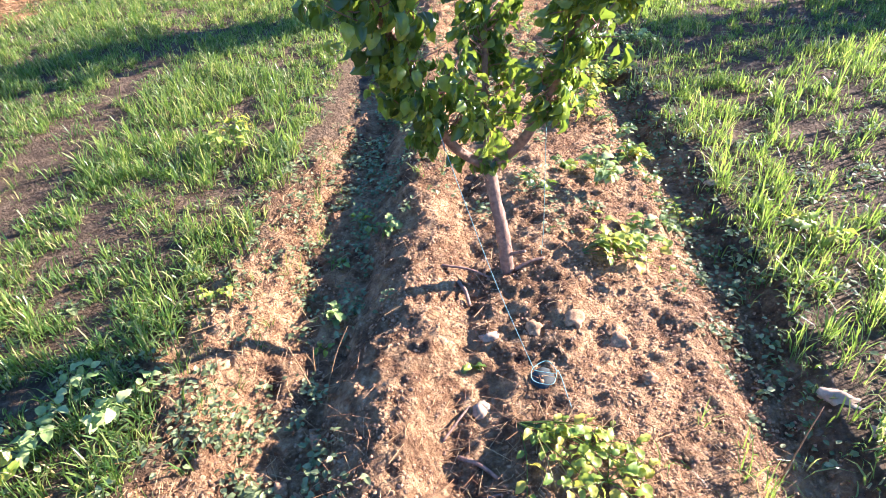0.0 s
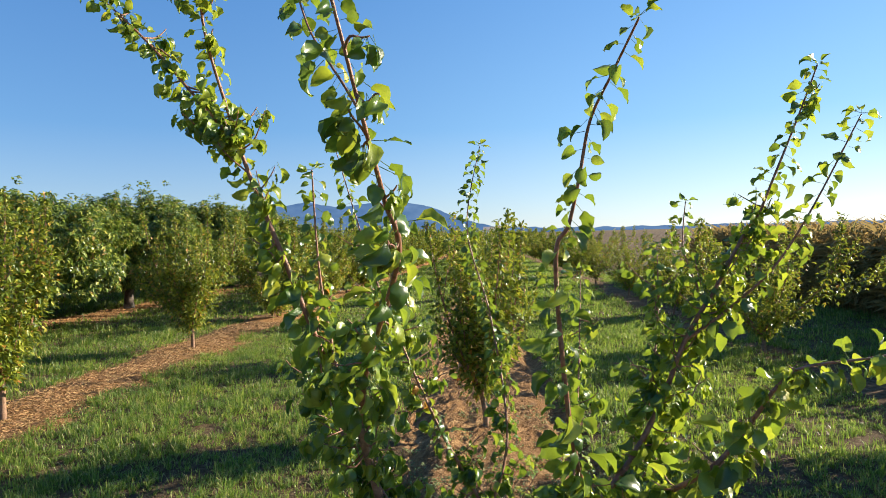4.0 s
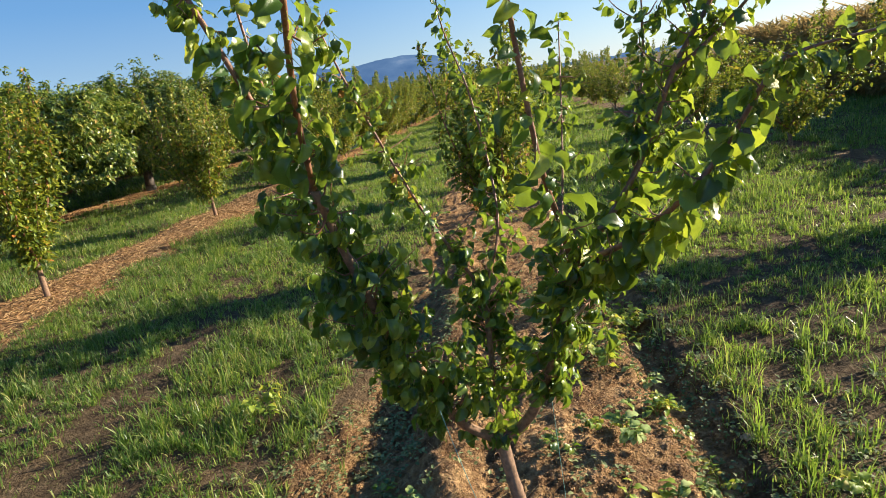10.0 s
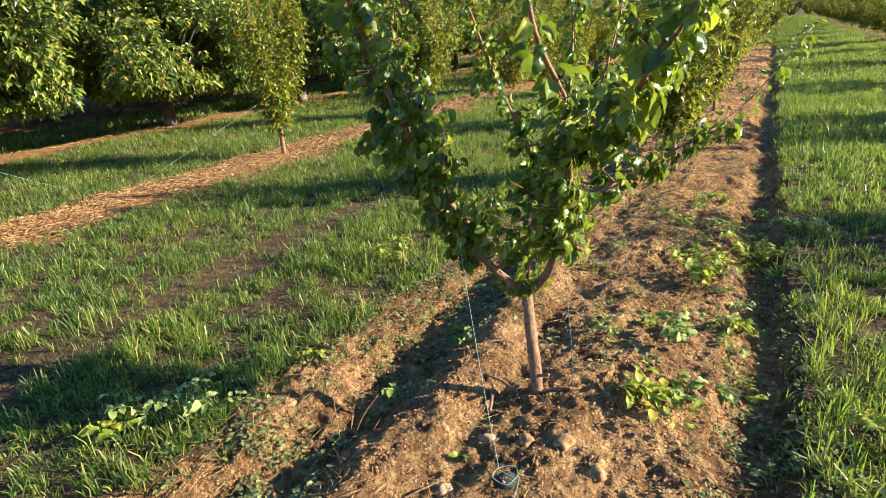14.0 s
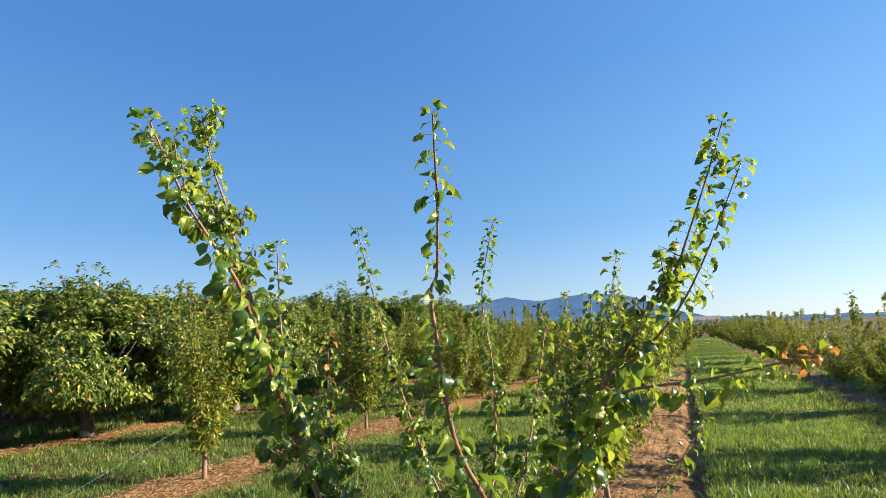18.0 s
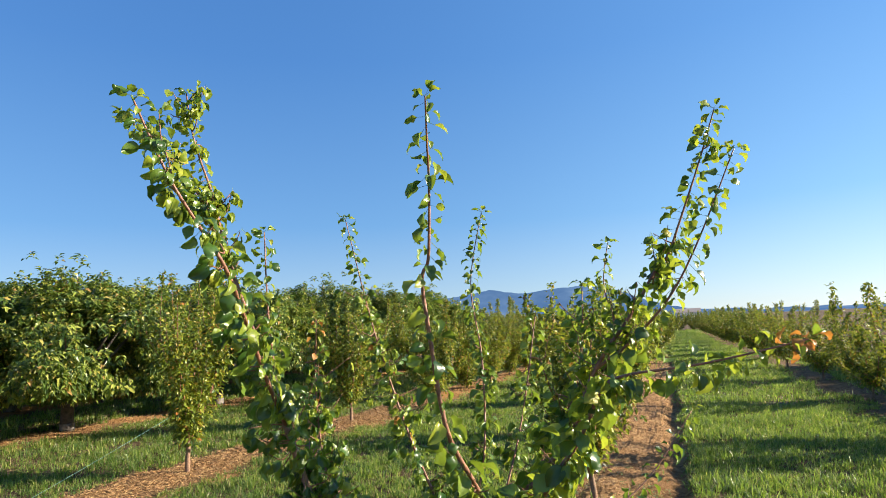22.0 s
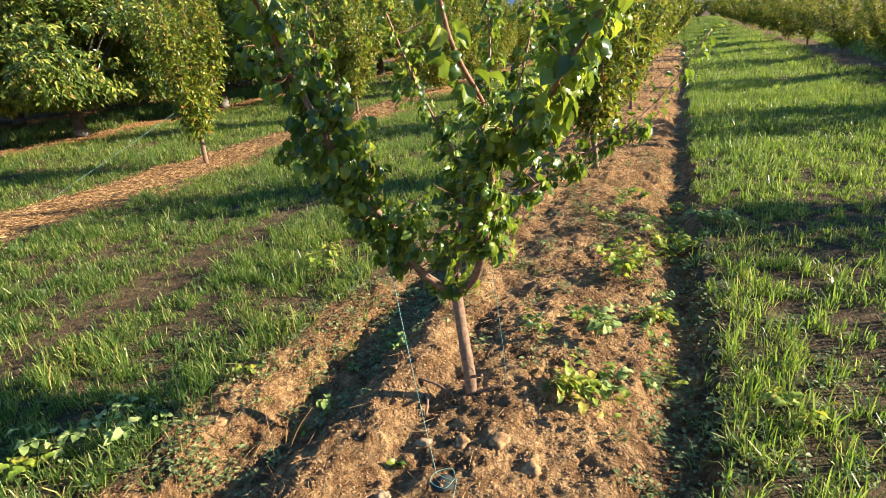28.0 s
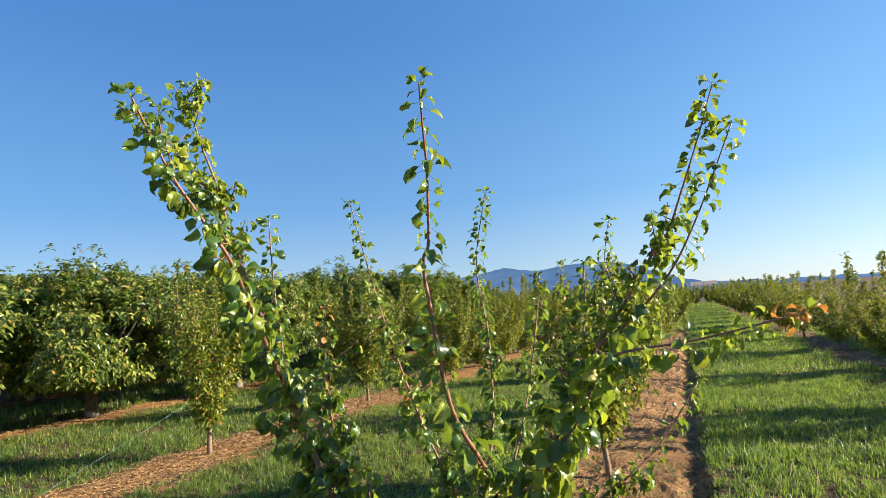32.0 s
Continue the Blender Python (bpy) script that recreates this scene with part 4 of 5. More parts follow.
def stand(tree, x, y, turn, scale, first=False):
    z = float(height(x, y))
    m = Matrix.Translation((x, y, z)) @ Matrix.Rotation(turn, 4, "Z") @ Matrix.Diagonal((scale, scale, scale, 1))
    if first:
        tree.matrix_basis = m
        return tree
    made = copy_thing(tree, Matrix.Translation((x, y, z)) @ Matrix.Rotation(turn, 4, "Z"))
    made.scale = (scale, scale, scale)
    return made


KINDS = [row_tree(101, 2.6, 1.4, 9000), row_tree(102, 2.5, 1.5, 9000), row_tree(103, 2.7, 1.3, 8500), row_tree(104, 2.55, 1.65, 9500)]
WIDE = [row_tree(121, 2.4, 2.7, 15000, 0.16), row_tree(122, 2.55, 2.5, 14000, 0.18), row_tree(123, 2.35, 2.8, 15000, 0.15)]
THIN = [row_tree(131, 2.3, 1.5, 4200, 0.45), row_tree(132, 2.2, 1.6, 4400, 0.45)]
AIRY = [row_tree(151, 2.4, 1.4, 5000, 0.4, grow=1.25), row_tree(152, 2.35, 1.5, 5200, 0.4, grow=1.25)]
EDGE = [row_tree(141, 2.35, 2.2, 6200, 0.3, grow=1.15), row_tree(142, 2.25, 2.4, 6400, 0.3, grow=1.15)]
FAR = [row_tree(111, 2.6, 2.8, 5500, 0.2, grow=1.7), row_tree(112, 2.5, 3.0, 5500, 0.2, grow=1.7), row_tree(113, 2.7, 2.8, 5500, 0.2, grow=1.7)]
BIG = [chestnut_tree(201, 3.25, 4.5, 3600), chestnut_tree(202, 3.35, 4.7, 3800)]
used = set()
spot_rng = random.Random(5)


def plant(kinds, k, x, y, scale):
    tree = kinds[k % len(kinds)]
    first = id(tree) not in used
    used.add(id(tree))
    return stand(tree, x, y, spot_rng.uniform(0, 6.28), scale, first)


west, outer, third, fourth, east = (r[0] for r in OTHER_ROWS)
for centre, y0, count, small, big in ((lambda y: 0.26 + drift(y), 6.13, 16, 0.86, 0.98), (west, 2.1, 16, 0.98, 1.12), (east, 5.85, 16, 0.84, 0.98)):
    for i in range(count):
        y = y0 + 4.28 * i
        kinds = (EDGE if y > 9 else THIN) if centre is east else WIDE if centre is west and y > 12 else KINDS if centre is west else AIRY
        plant(kinds if y < 27 else FAR, i + count + int(abs(centre(y))), float(centre(y)) + spot_rng.uniform(-0.07, 0.07), y, spot_rng.uniform(small, big) * (1.0 if y < 27 else 0.95))
for i in range(7):                                     # the west row stands closer farther on
    y = 17.08 + 4.28 * i
    plant(WIDE if y < 27 else FAR, i, float(west(y)), y, spot_rng.uniform(0.98, 1.1))
for i in range(6):
    y = 4.5 + 4.3 * i
    plant(BIG, i, float(outer(y)), y, spot_rng.uniform(0.94, 1.04))
for i in range(6):
    plant(BIG, i + 1, -17.2, 6.5 + 4.6 * i, spot_rng.uniform(0.95, 1.08))
    plant(BIG, i, -22.8, 9.5 + 4.9 * i, spot_rng.uniform(0.95, 1.08))
for i in range(16):                                    # bushes close the far end of the rows
    plant(FAR, i, -26 + 2.1 * i + spot_rng.uniform(-0.4, 0.4), 82 + spot_rng.uniform(-2, 2), spot_rng.uniform(0.8, 1.05))
for i in range(11):
    plant(FAR, i, float(outer(31 + 4.3 * i)), 31 + 4.3 * i, 1.08)
    plant(FAR, i + 1, -17.0, 35 + 4.3 * i, 1.15)
for i, tree in enumerate(t for t in KINDS + WIDE + THIN + AIRY + EDGE + FAR + BIG if id(t) not in used):
    stand(tree, -4.6 - 2.2 * i, 87.0, 0.7 * i, 1.0, True)


# ---- grass ----
def blades(x, y, length, width, tuft_spread, per, g, fine=True):
    """Tufts of blades that lean out of the tuft and bend over, five triangles each."""
    n = len(x) * per
    ox, oy = g.normal(0, tuft_spread, n), g.normal(0, tuft_spread, n)
    x0, y0 = np.repeat(x, per) + ox, np.repeat(y, per) + oy
    z0 = height(x0, y0) - 0.008
    L = np.repeat(length, per) * g.uniform(0.35, 1.2, n)
    a = np.arctan2(oy, ox) + g.normal(0, 0.7, n)
    bend = np.clip(g.normal(0.55, 0.3, n), 0.05, 1.15)
    d = np.stack([np.cos(a), np.sin(a)], 1)
    twist = a + g.normal(0, 0.6, n)
    side = np.stack([-np.sin(twist), np.cos(twist)], 1) * (width * g.uniform(0.6, 1.3, n))[:, None] * 0.5
    s3 = np.concatenate([side, np.zeros((n, 1))], 1)
    base = np.stack([x0, y0, z0], 1)

    def along(f, rise):
        return base + np.concatenate([d * (L * bend * f)[:, None], (L * rise)[:, None]], 1)
    p1 = along(0.16, 0.42 - 0.06 * bend)
    tip = along(0.95, 1.0 - 0.62 * bend)
    if fine:
        p2 = along(0.5, 0.80 - 0.26 * bend)
        V = np.stack([base - s3 * 0.8, base + s3 * 0.8, p1 - s3, p1 + s3, p2 - s3 * 0.75, p2 + s3 * 0.75, tip], 1).reshape(-1, 3)
        T = np.array([(0, 1, 3), (0, 3, 2), (2, 3, 5), (2, 5, 4), (4, 5, 6)])
    else:
        V = np.stack([base - s3, base + s3, p1 - s3, p1 + s3, tip], 1).reshape(-1, 3)
        T = np.array([(0, 1, 3), (0, 3, 2), (2, 3, 4)])
    o = (np.arange(n) * (7 if fine else 5))[:, None, None]
    return V, (T[None] + o).reshape(-1, 3)


def sow(g, x0, x1, y0, y1, per_m2, length, width, spread, per):
    n = int((x1 - x0) * (y1 - y0) * per_m2)
    x, y = g.uniform(x0, x1, n), g.uniform(y0, y1, n)
    clump = np.clip((vnoise(x, y, 0.1, 43) - np.where(x > 0, 0.25, 0.16)) / 0.35, 0, 1) if y1 < 7 else 0.35 + 1.1 * vnoise(x, y, 0.13, 43)
    keep = g.random(n) < turf_mask(x, y) * clump
    x, y = x[keep], y[keep]
    if not len(x):
        return None
    ln = length * (0.45 + 0.9 * vnoise(x, y, 0.5, 41)) * g.uniform(0.5, 1.35, len(x))
    return blades(x, y, ln, width, spread, per, g, y1 < 7)


g = np.random.default_rng(11)
for label, spans in (
    ("green grass aisle between the rows with a worn wheel track", [(-5.0, -0.9, -4.5, 0.2, 150, 0.13, 0.007, 0.03, 9), (-5.0, -0.9, 0.2, 6.5, 360, 0.12, 0.0062, 0.013, 8), (-2.2, -0.9, 0.4, 4.5, 170, 0.17, 0.006, 0.016, 8), (-5.0, -0.9, 0.2, 6.5, 640, 0.06, 0.0055, 0.02, 6), (-5.1, -0.9, 6.5, 14, 260, 0.12, 0.008, 0.03, 11), (-5.2, -1.2, 14, 50, 90, 0.13, 0.013, 0.06, 11)]),
    ("bright green grass aisle with thin bare patches", [(1.1, 5.3, -4.5, 0.4, 150, 0.13, 0.007, 0.03, 9), (1.0, 5.3, 0.4, 6.5, 320, 0.12, 0.0065, 0.013, 8), (1.0, 5.3, 0.4, 6.5, 600, 0.06, 0.0055, 0.02, 6), (0.7, 5.0, 6.5, 14, 280, 0.13, 0.008, 0.03, 11), (-1.0, 4.2, 14, 60, 90, 0.14, 0.013, 0.06, 11), (-4.0, 3.5, 60, 84, 40, 0.2, 0.02, 0.1, 10)]),
    ("grass aisle beside the large trees", [(-10.9, -6.2, 1.5, 14, 150, 0.15, 0.010, 0.04, 9), (-10.9, -6.2, 14, 40, 55, 0.15, 0.016, 0.06, 8), (-16.0, -11.5, 3, 30, 45, 0.2, 0.016, 0.06, 8)]),
    ("shaded grass strip beside the maize field", [(4.4, 9.2, 2, 30, 110, 0.14, 0.012, 0.05, 8)]),
):
    V, F = join([s for s in (sow(g, *sp) for sp in spans) if s])
    tagged(new("grass", np_mesh("grass", V, F, GRASS)), label, "grass", kind="stuff")

# ---- dry straw and twigs on the mulched rows ----
def strip(y):
    """The cloddy strip between the furrow and the grass."""
    return -0.72 + drift(y)


pieces = []
for rx, n, y0, y1 in ((west, 26000, 1, 14), (outer, 6000, 3, 18), (None, 2200, 0.5, 9), (None, 2600, 2.7, 9), (None, 500, 0.82, 1.15), (strip, 1500, 0.7, 3.0)):
    y = g.uniform(y0, y1, n)
    off = g.normal(0, 0.2 if rx is strip else 0.45, n)
    x = (rx(y) if rx else 0.26 + drift(y)) + off
    keep = np.abs(off) < 0.85
    x, y = x[keep], y[keep]
    n2 = len(x)
    a = g.uniform(0, 6.283, n2)
    d = np.stack([np.cos(a), np.sin(a), g.normal(0.05, 0.15, n2)], 1)
    T = np.array([(-0.5, 0, 0), (0.5, 0, 0), (0.5, 1, 0.1), (-0.5, 1, 0.1), (0, 0.5, 0.35)], float)
    TF = np.array([(0, 1, 4), (1, 2, 4), (2, 3, 4), (3, 0, 4)])
    wd = 0.0034 if rx in (west, outer) else 0.0022
    L = g.uniform(0.02, 0.10, n2)
    pieces.append(scatter(T, TF, np.stack([x, y, height(x, y) + 0.006], 1), d, np.tile((0, 0, 1.0), (n2, 1)), np.stack([np.full(n2, wd), L, np.full(n2, 0.02 if rx in (west, outer) else 0.006)], 1)))
V, F = join(pieces)
tagged(new("straw_litter", np_mesh("straw_litter", V, F, STRAW)), "dry straw and stalk bits strewn on the tree rows", "straw", kind="stuff")

# ---- maize field ----
pieces = []
n = 4200
y = g.uniform(2, 25, n); x = east(y) + 4.2 + 3.0 * g.uniform(0, 1, n) ** 1.6
h = g.uniform(1.4, 1.85, n)
stalk = (np.array([(-0.5, 0, 0), (0.5, 0, 0), (0.0, 0, 0.9), (0, 1, 0)], float), np.array([(0, 1, 3), (1, 2, 3), (2, 0, 3)]))
pieces.append(scatter(*stalk, np.stack([x, y, np.full(n, -0.08)], 1), np.stack([g.normal(0, 0.05, n), g.normal(0, 0.05, n), np.ones(n)], 1), np.tile((0, 1.0, 0), (n, 1)), np.stack([np.full(n, 0.03), h, np.full(n, 0.03)], 1)))
k = 9
xx, yy, hh = np.repeat(x, k), np.repeat(y, k), np.repeat(h, k)
f = g.uniform(0.05, 1.0, n * k)
a = g.uniform(0, 6.283, n * k)
pieces.append(scatter(*plain_leaf(0.06, 0.03, 0.55), np.stack([xx, yy, hh * f], 1), np.stack([np.cos(a), np.sin(a), g.uniform(0.1, 1.1, n * k) + (f > 0.92) * 2], 1), np.tile((0.1, 0.1, 1.0), (n * k, 1)), g.uniform(0.3, 0.65, n * k)))
V, F = join(pieces)
tagged(new("maize_field", np_mesh("maize_field", V, F, CORN)), "tall dry brown maize standing in a field", "maize", kind="stuff")

# ---- white house far down the aisle ----
HX, HY = -0.9, 228.0
house = thing("house", (HX, HY, -0.06), "small white house with a low clay roof beyond the orchard", "house")


def box_part(name, lo, hi, mat, parent, label=""):
    bm = bmesh.new()
    bmesh.ops.create_cube(bm, size=1)
    for v in bm.verts:
        v.co = Vector([lo[i] + (v.co[i] + 0.5) * (hi[i] - lo[i]) for i in range(3)])
    me = bpy.data.meshes.new(name)
    bm.to_mesh(me); bm.free()
    me.materials.append(mat)
    return child(name, me, parent, label)


box_part("wall", (-4, 0, 0), (4, 6, 3.0), WHITE_WALL, house, "white rendered walls")
bm = bmesh.new()
vs = [bm.verts.new(c) for c in ((-4.3, -0.3, 3.0), (4.3, -0.3, 3.0), (4.3, 6.3, 3.0), (-4.3, 6.3, 3.0), (-4.3, 3, 4.4), (4.3, 3, 4.4))]
for f in ((0, 1, 5, 4), (1, 2, 5), (2, 3, 4, 5), (3, 0, 4), (3, 2, 1, 0)):
    bm.faces.new([vs[i] for i in f])
me = bpy.data.meshes.new("roof"); bm.to_mesh(me); bm.free(); me.materials.append(ROOF)
child("roof", me, house, "low clay-tile gable roof")
for wx in (-2.6, 0.0, 2.6):
    win = box_part("window", (wx - 0.5, -0.05, 0.95), (wx + 0.5, 0.02, 2.15), WHITE_WALL, house, "white framed window")
    for k in (-0.23, 0.23):
        box_part("pane", (wx + k - 0.2, -0.07, 1.02), (wx + k + 0.2, -0.04, 2.08), PANE, win)

# ---- clods, stones and sticks on the tilled row ----


def lump(g, flat=0.75):
    """A rough pebble shape of twenty faces, about one unit wide."""
    p = (1 + 5 ** 0.5) / 2
    V = unit(np.array([(-1, p, 0), (1, p, 0), (-1, -p, 0), (1, -p, 0), (0, -1, p), (0, 1, p), (0, -1, -p), (0, 1, -p), (p, 0, -1), (p, 0, 1), (-p, 0, -1), (-p, 0, 1)], float))
    F = np.array([(0, 11, 5), (0, 5, 1), (0, 1, 7), (0, 7, 10), (0, 10, 11), (1, 5, 9), (5, 11, 4), (11, 10, 2), (10, 7, 6), (7, 1, 8), (3, 9, 4), (3, 4, 2), (3, 2, 6), (3, 6, 8), (3, 8, 9), (4, 9, 5), (2, 4, 11), (6, 2, 10), (8, 6, 7), (9, 8, 1)])
    V = V * g.uniform(0.6, 1.25, (12, 1)) * 0.5
    V[:, 2] *= flat
    return V, F


g = np.random.default_rng(31)
pieces = []
lumps = [lump(g) for _ in range(6)]
n = 115000
x, y = g.uniform(-1.1, 1.3, n), g.uniform(0.4, 6.5, n) ** 1.0
y = 0.4 + (y - 0.4) * g.uniform(0.25, 1.0, n)
x = x + drift(y)
u = x - drift(y)
dens = 0.12 + 0.9 * vnoise(x, y, 0.17, 61) ** 2 + 0.5 * (u > 0.55) * (u < 1.05)
keep = g.random(n) < dens * tilled_mask(x, y)
x, y = x[keep], y[keep]
size = 0.003 + 0.015 * g.random(len(x)) ** 4.5
size = np.where(g.random(len(x)) < 0.006, g.uniform(0.018, 0.036, len(x)), size)
pick = g.integers(0, 6, len(x))
lump_meshes = [np_mesh("clod", *one, CLOD, True) for one in lumps]
large = np.argsort(-size)[:260]                     # the largest are pieces of their own
for i in large:
    ob = child("clod", lump_meshes[pick[i]], ground)
    ob.location = (x[i], y[i], float(height(x[i], y[i])) - size[i] * 0.2)
    ob.rotation_euler = (g.uniform(-0.4, 0.4), g.uniform(-0.4, 0.4), g.uniform(0, 6.28))
    ob.scale = (size[i], size[i], size[i])
rest = np.setdiff1d(np.arange(len(x)), large)
x, y, size, pick = x[rest], y[rest], size[rest], pick[rest]
octa = [unit(np.array([(1, 0, 0), (0, 1, 0), (-1, 0, 0), (0, -1, 0), (0, 0, 1), (0, 0, -1)], float)) * g.uniform(0.35, 0.6, (6, 1)) for _ in range(6)]
octa_faces = np.array([(0, 1, 4), (1, 2, 4), (2, 3, 4), (3, 0, 4), (1, 0, 5), (2, 1, 5), (3, 2, 5), (0, 3, 5)])
for k in range(12):
    s = (pick == k % 6) & ((size < 0.011) == (k > 5))
    lumps += [(octa[k % 6], octa_faces)] if k > 5 else []
    a = g.uniform(0, 6.283, s.sum())
    pieces.append(scatter(*lumps[k], np.stack([x[s], y[s], height(x[s], y[s]) - size[s] * 0.03], 1), np.stack([np.cos(a), np.sin(a), g.normal(0, 0.3, s.sum())], 1), np.tile((0, 0, 1.0), (s.sum(), 1)), size[s]))
V, F = join(pieces)
tagged(new("soil_clods", np_mesh("soil_clods", V, F, CLOD)), "small dry crumbs of red-brown soil", "soil", kind="stuff")


def rock_mesh(g, mat, wide, deep, tall, seed):
    bm = bmesh.new()
    bmesh.ops.create_icosphere(bm, subdivisions=3, radius=0.5)
    for v in bm.verts:
        k = 0.95 + 0.5 * (noise.noise(v.co * 2.6 + Vector((seed, 0, 0)))) + 0.3 * noise.noise(v.co * 6 + Vector((0, seed, 0)))
        v.co = Vector((v.co.x * wide * k, v.co.y * deep * k, max(v.co.z, -0.3) * tall * k))
    me = bpy.data.meshes.new("stone")
    for f in bm.faces:
        f.smooth = True
    bm.to_mesh(me); bm.free()
    me.materials.append(mat)
    return me


for i, (x, y, w, d, h, mat, label, name) in enumerate((
    (0.207, 1.478, 0.085, 0.06, 0.06, STONE, "pale angular stone half sunk in the tilled soil", "stone"),
    (0.17, 1.17, 0.075, 0.06, 0.05, STONE, "rounded grey-brown stone lying on the soil", "stone"),
    (1.31, 1.22, 0.13, 0.07, 0.06, STONE, "long pale stone at the edge of the grass", "stone"),
    (1.36, 1.10, 0.08, 0.06, 0.05, STONE, "pale stone at the edge of the grass", "stone"),
    (0.65, 1.44, 0.10, 0.08, 0.07, CLOD, "large rounded clod of red-brown soil", "soil_clod"),
    (0.50, 1.52, 0.09, 0.08, 0.06, CLOD, "large crumbly clod of red-brown soil", "soil_clod"),
    (0.36, 1.50, 0.08, 0.07, 0.05, CLOD, "broad clod of red-brown soil", "soil_clod"),
    (-0.38, 1.10, 0.06, 0.05, 0.05, CLOD, "dry clod lying in the furrow", "soil_clod"),
    (-0.41, 1.14, 0.05, 0.04, 0.04, CLOD, "small dry clod lying in the furrow", "soil_clod"),
    (-0.46, 0.94, 0.055, 0.05, 0.06, CLOD, "upright dry clod lying in the furrow", "soil_clod"),
    (-0.40, 0.90, 0.07, 0.05, 0.05, CLOD, "dark clod lying in the furrow", "soil_clod"),
    (0.86, 1.75, 0.05, 0.05, 0.04, CLOD, "round clod on the sloping side of the row", "soil_clod"),
    (0.72, 1.26, 0.05, 0.045, 0.04, CLOD, "round clod on the tilled soil", "soil_clod"),
    (-0.80, 1.37, 0.09, 0.07, 0.07, CLOD, "knobbly clod beside the furrow", "soil_clod"),
    (1.30, 2.55, 0.07, 0.06, 0.05, STONE, "dull stone beside the trench", "stone"),
)):
    ob = new(name, rock_mesh(g, mat, w, d, h, i * 3.7))
    ob.location = (x, y, float(height(x, y)) - h * 0.2)
    ob.rotation_euler = (0, 0, i * 1.3)
    tagged(ob, label, "stone" if mat is STONE else "clod", "stones and clods on the row")

for i, (x0, y0, x1, y1, r, label) in enumerate((
    (0.10, 0.99, 0.22, 0.91, 0.008, "short weathered stick on the tilled soil"),
    (0.07, 1.78, 0.12, 1.66, 0.009, "dark broken stick beside the trunk"),
    (0.0, 1.86, 0.2, 1.80, 0.006, "thin dry root lying across the soil"),
    (0.30, 1.82, 0.42, 1.86, 0.008, "grey stub of root at the foot of the trunk"),
    (0.05, 1.05, 0.13, 1.18, 0.005, "thin dry stick on the tilled soil"),
    (0.30, 0.86, 0.12, 0.84, 0.004, "thin dry stick among straw"),
)):
    a, b = np.array((x0, y0, float(height(x0, y0)) + r * 0.8)), np.array((x1, y1, float(height(x1, y1)) + r * 0.8))
    V, F = tube(smooth_line([a, (a + b) / 2 + (0.006, 0.004, 0.01), b], 4), r, r * 0.7, 6, 1, 0.1)
    tagged(new("stick", np_mesh("stick", V, F, BARK, True)), label, "stick", "sticks on the row")


# ---- weeds ----
def weed(x, y, label, leaves, reach, size, mat, lift=0.5, trail=0.0, turn=0.0, seed=0, width=0.84):
    """A low broad-leaved weed: thin stems from one root, leaves along them."""
    g = np.random.default_rng(500 + seed)
    z = float(height(x, y))
    root = thing("weed", (x, y, z), label, "weed", "weeds along the row")
    stems, spots = [], []
    count = max(3, leaves // 6)
    for k in range(count):
        a = turn + g.normal(0, 0.35) if trail else g.uniform(0, 6.283)
        ln = (trail if trail else reach) * g.uniform(0.4, 1.0)
        d = np.array((math.cos(a), math.sin(a), 0))
        sway = np.array((-d[1], d[0], 0)) * g.normal(0, 0.15) * ln
        e = d * ln
        pts = [np.zeros(3), e * 0.35 + (0, 0, lift * reach * 0.7), e * 0.7 + sway * 0.5 + (0, 0, lift * reach * g.uniform(0.5, 1.1)), e + sway + (0, 0, lift * reach * g.uniform(0.3, 1.2))]
        for q in pts[1:]:
            q[2] += max(float(height(x + q[0], y + q[1])) - z, -0.05)
        line = smooth_line(pts, 4)
        stems.append(tube(line, 0.0022, 0.0012, 4))
        for m_ in range(leaves // count):
            f = (0.25 + 0.75 * (m_ + 0.5) / (leaves // count)) * (len(line) - 1)
            j = min(int(f), len(line) - 2)
            p = line[j] + (line[j + 1] - line[j]) * (f - j)
            side = 1 if m_ % 2 else -1
            w = d * 0.5 + np.array((-d[1], d[0], 0)) * side * g.uniform(0.5, 1.2) + np.array((0, 0, g.uniform(-0.1, 0.5)))
            spots.append((p, unit(w), unit(np.array((0.25, 0.1, 1.0)) + g.normal(0, 0.42, 3)), size * g.uniform(0.75, 1.5)))
    V, F = join(stems)
    child("stem_wood", np_mesh("stem_wood", V, F, GRASS, True), root)["kind"] = "stuff"
    T = broad_leaf(0.35, 0.5, 0.18, width, 0.2, 0.3, 0.07)
    P, W, U, S = (np.array([q[i] for q in spots]) for i in range(4))
    V, F = scatter(*T, P, W, U, S)
    child("leaves", np_mesh("leaves", V, F, mat, True), root)["kind"] = "stuff"
    return root


weed(-1.17, 1.09, "sprawling pale green weed with broad leaves in grass", 30, 0.24, 0.042, WEED, 0.6, seed=1)
weed(-1.30, 1.02, "sprawling pale green weed with broad leaves in grass", 18, 0.2, 0.042, WEED, 0.75, seed=2)
weed(-1.02, 1.16, "sprawling pale green weed with broad leaves in grass", 16, 0.16, 0.04, WEED, 0.6, seed=15)
weed(-1.24, 0.84, "bright green weed with broad leaves in grass", 24, 0.17, 0.05, WEED_BRIGHT, 0.5, seed=3)
weed(0.28, 1.09, "trailing yellow-green weed on the bare tilled soil", 80, 0.07, 0.036, WEED_BRIGHT, 0.4, 0.42, -0.75, 4)
weed(0.52, 0.88, "bushy yellow-green weed on the bare tilled soil", 44, 0.13, 0.036, WEED_BRIGHT, 0.4, seed=5)
weed(0.57, 1.89, "trailing yellow-green weed on the bare tilled soil", 60, 0.10, 0.048, WEED_BRIGHT, 0.7, 0.36, 0.3, 6)
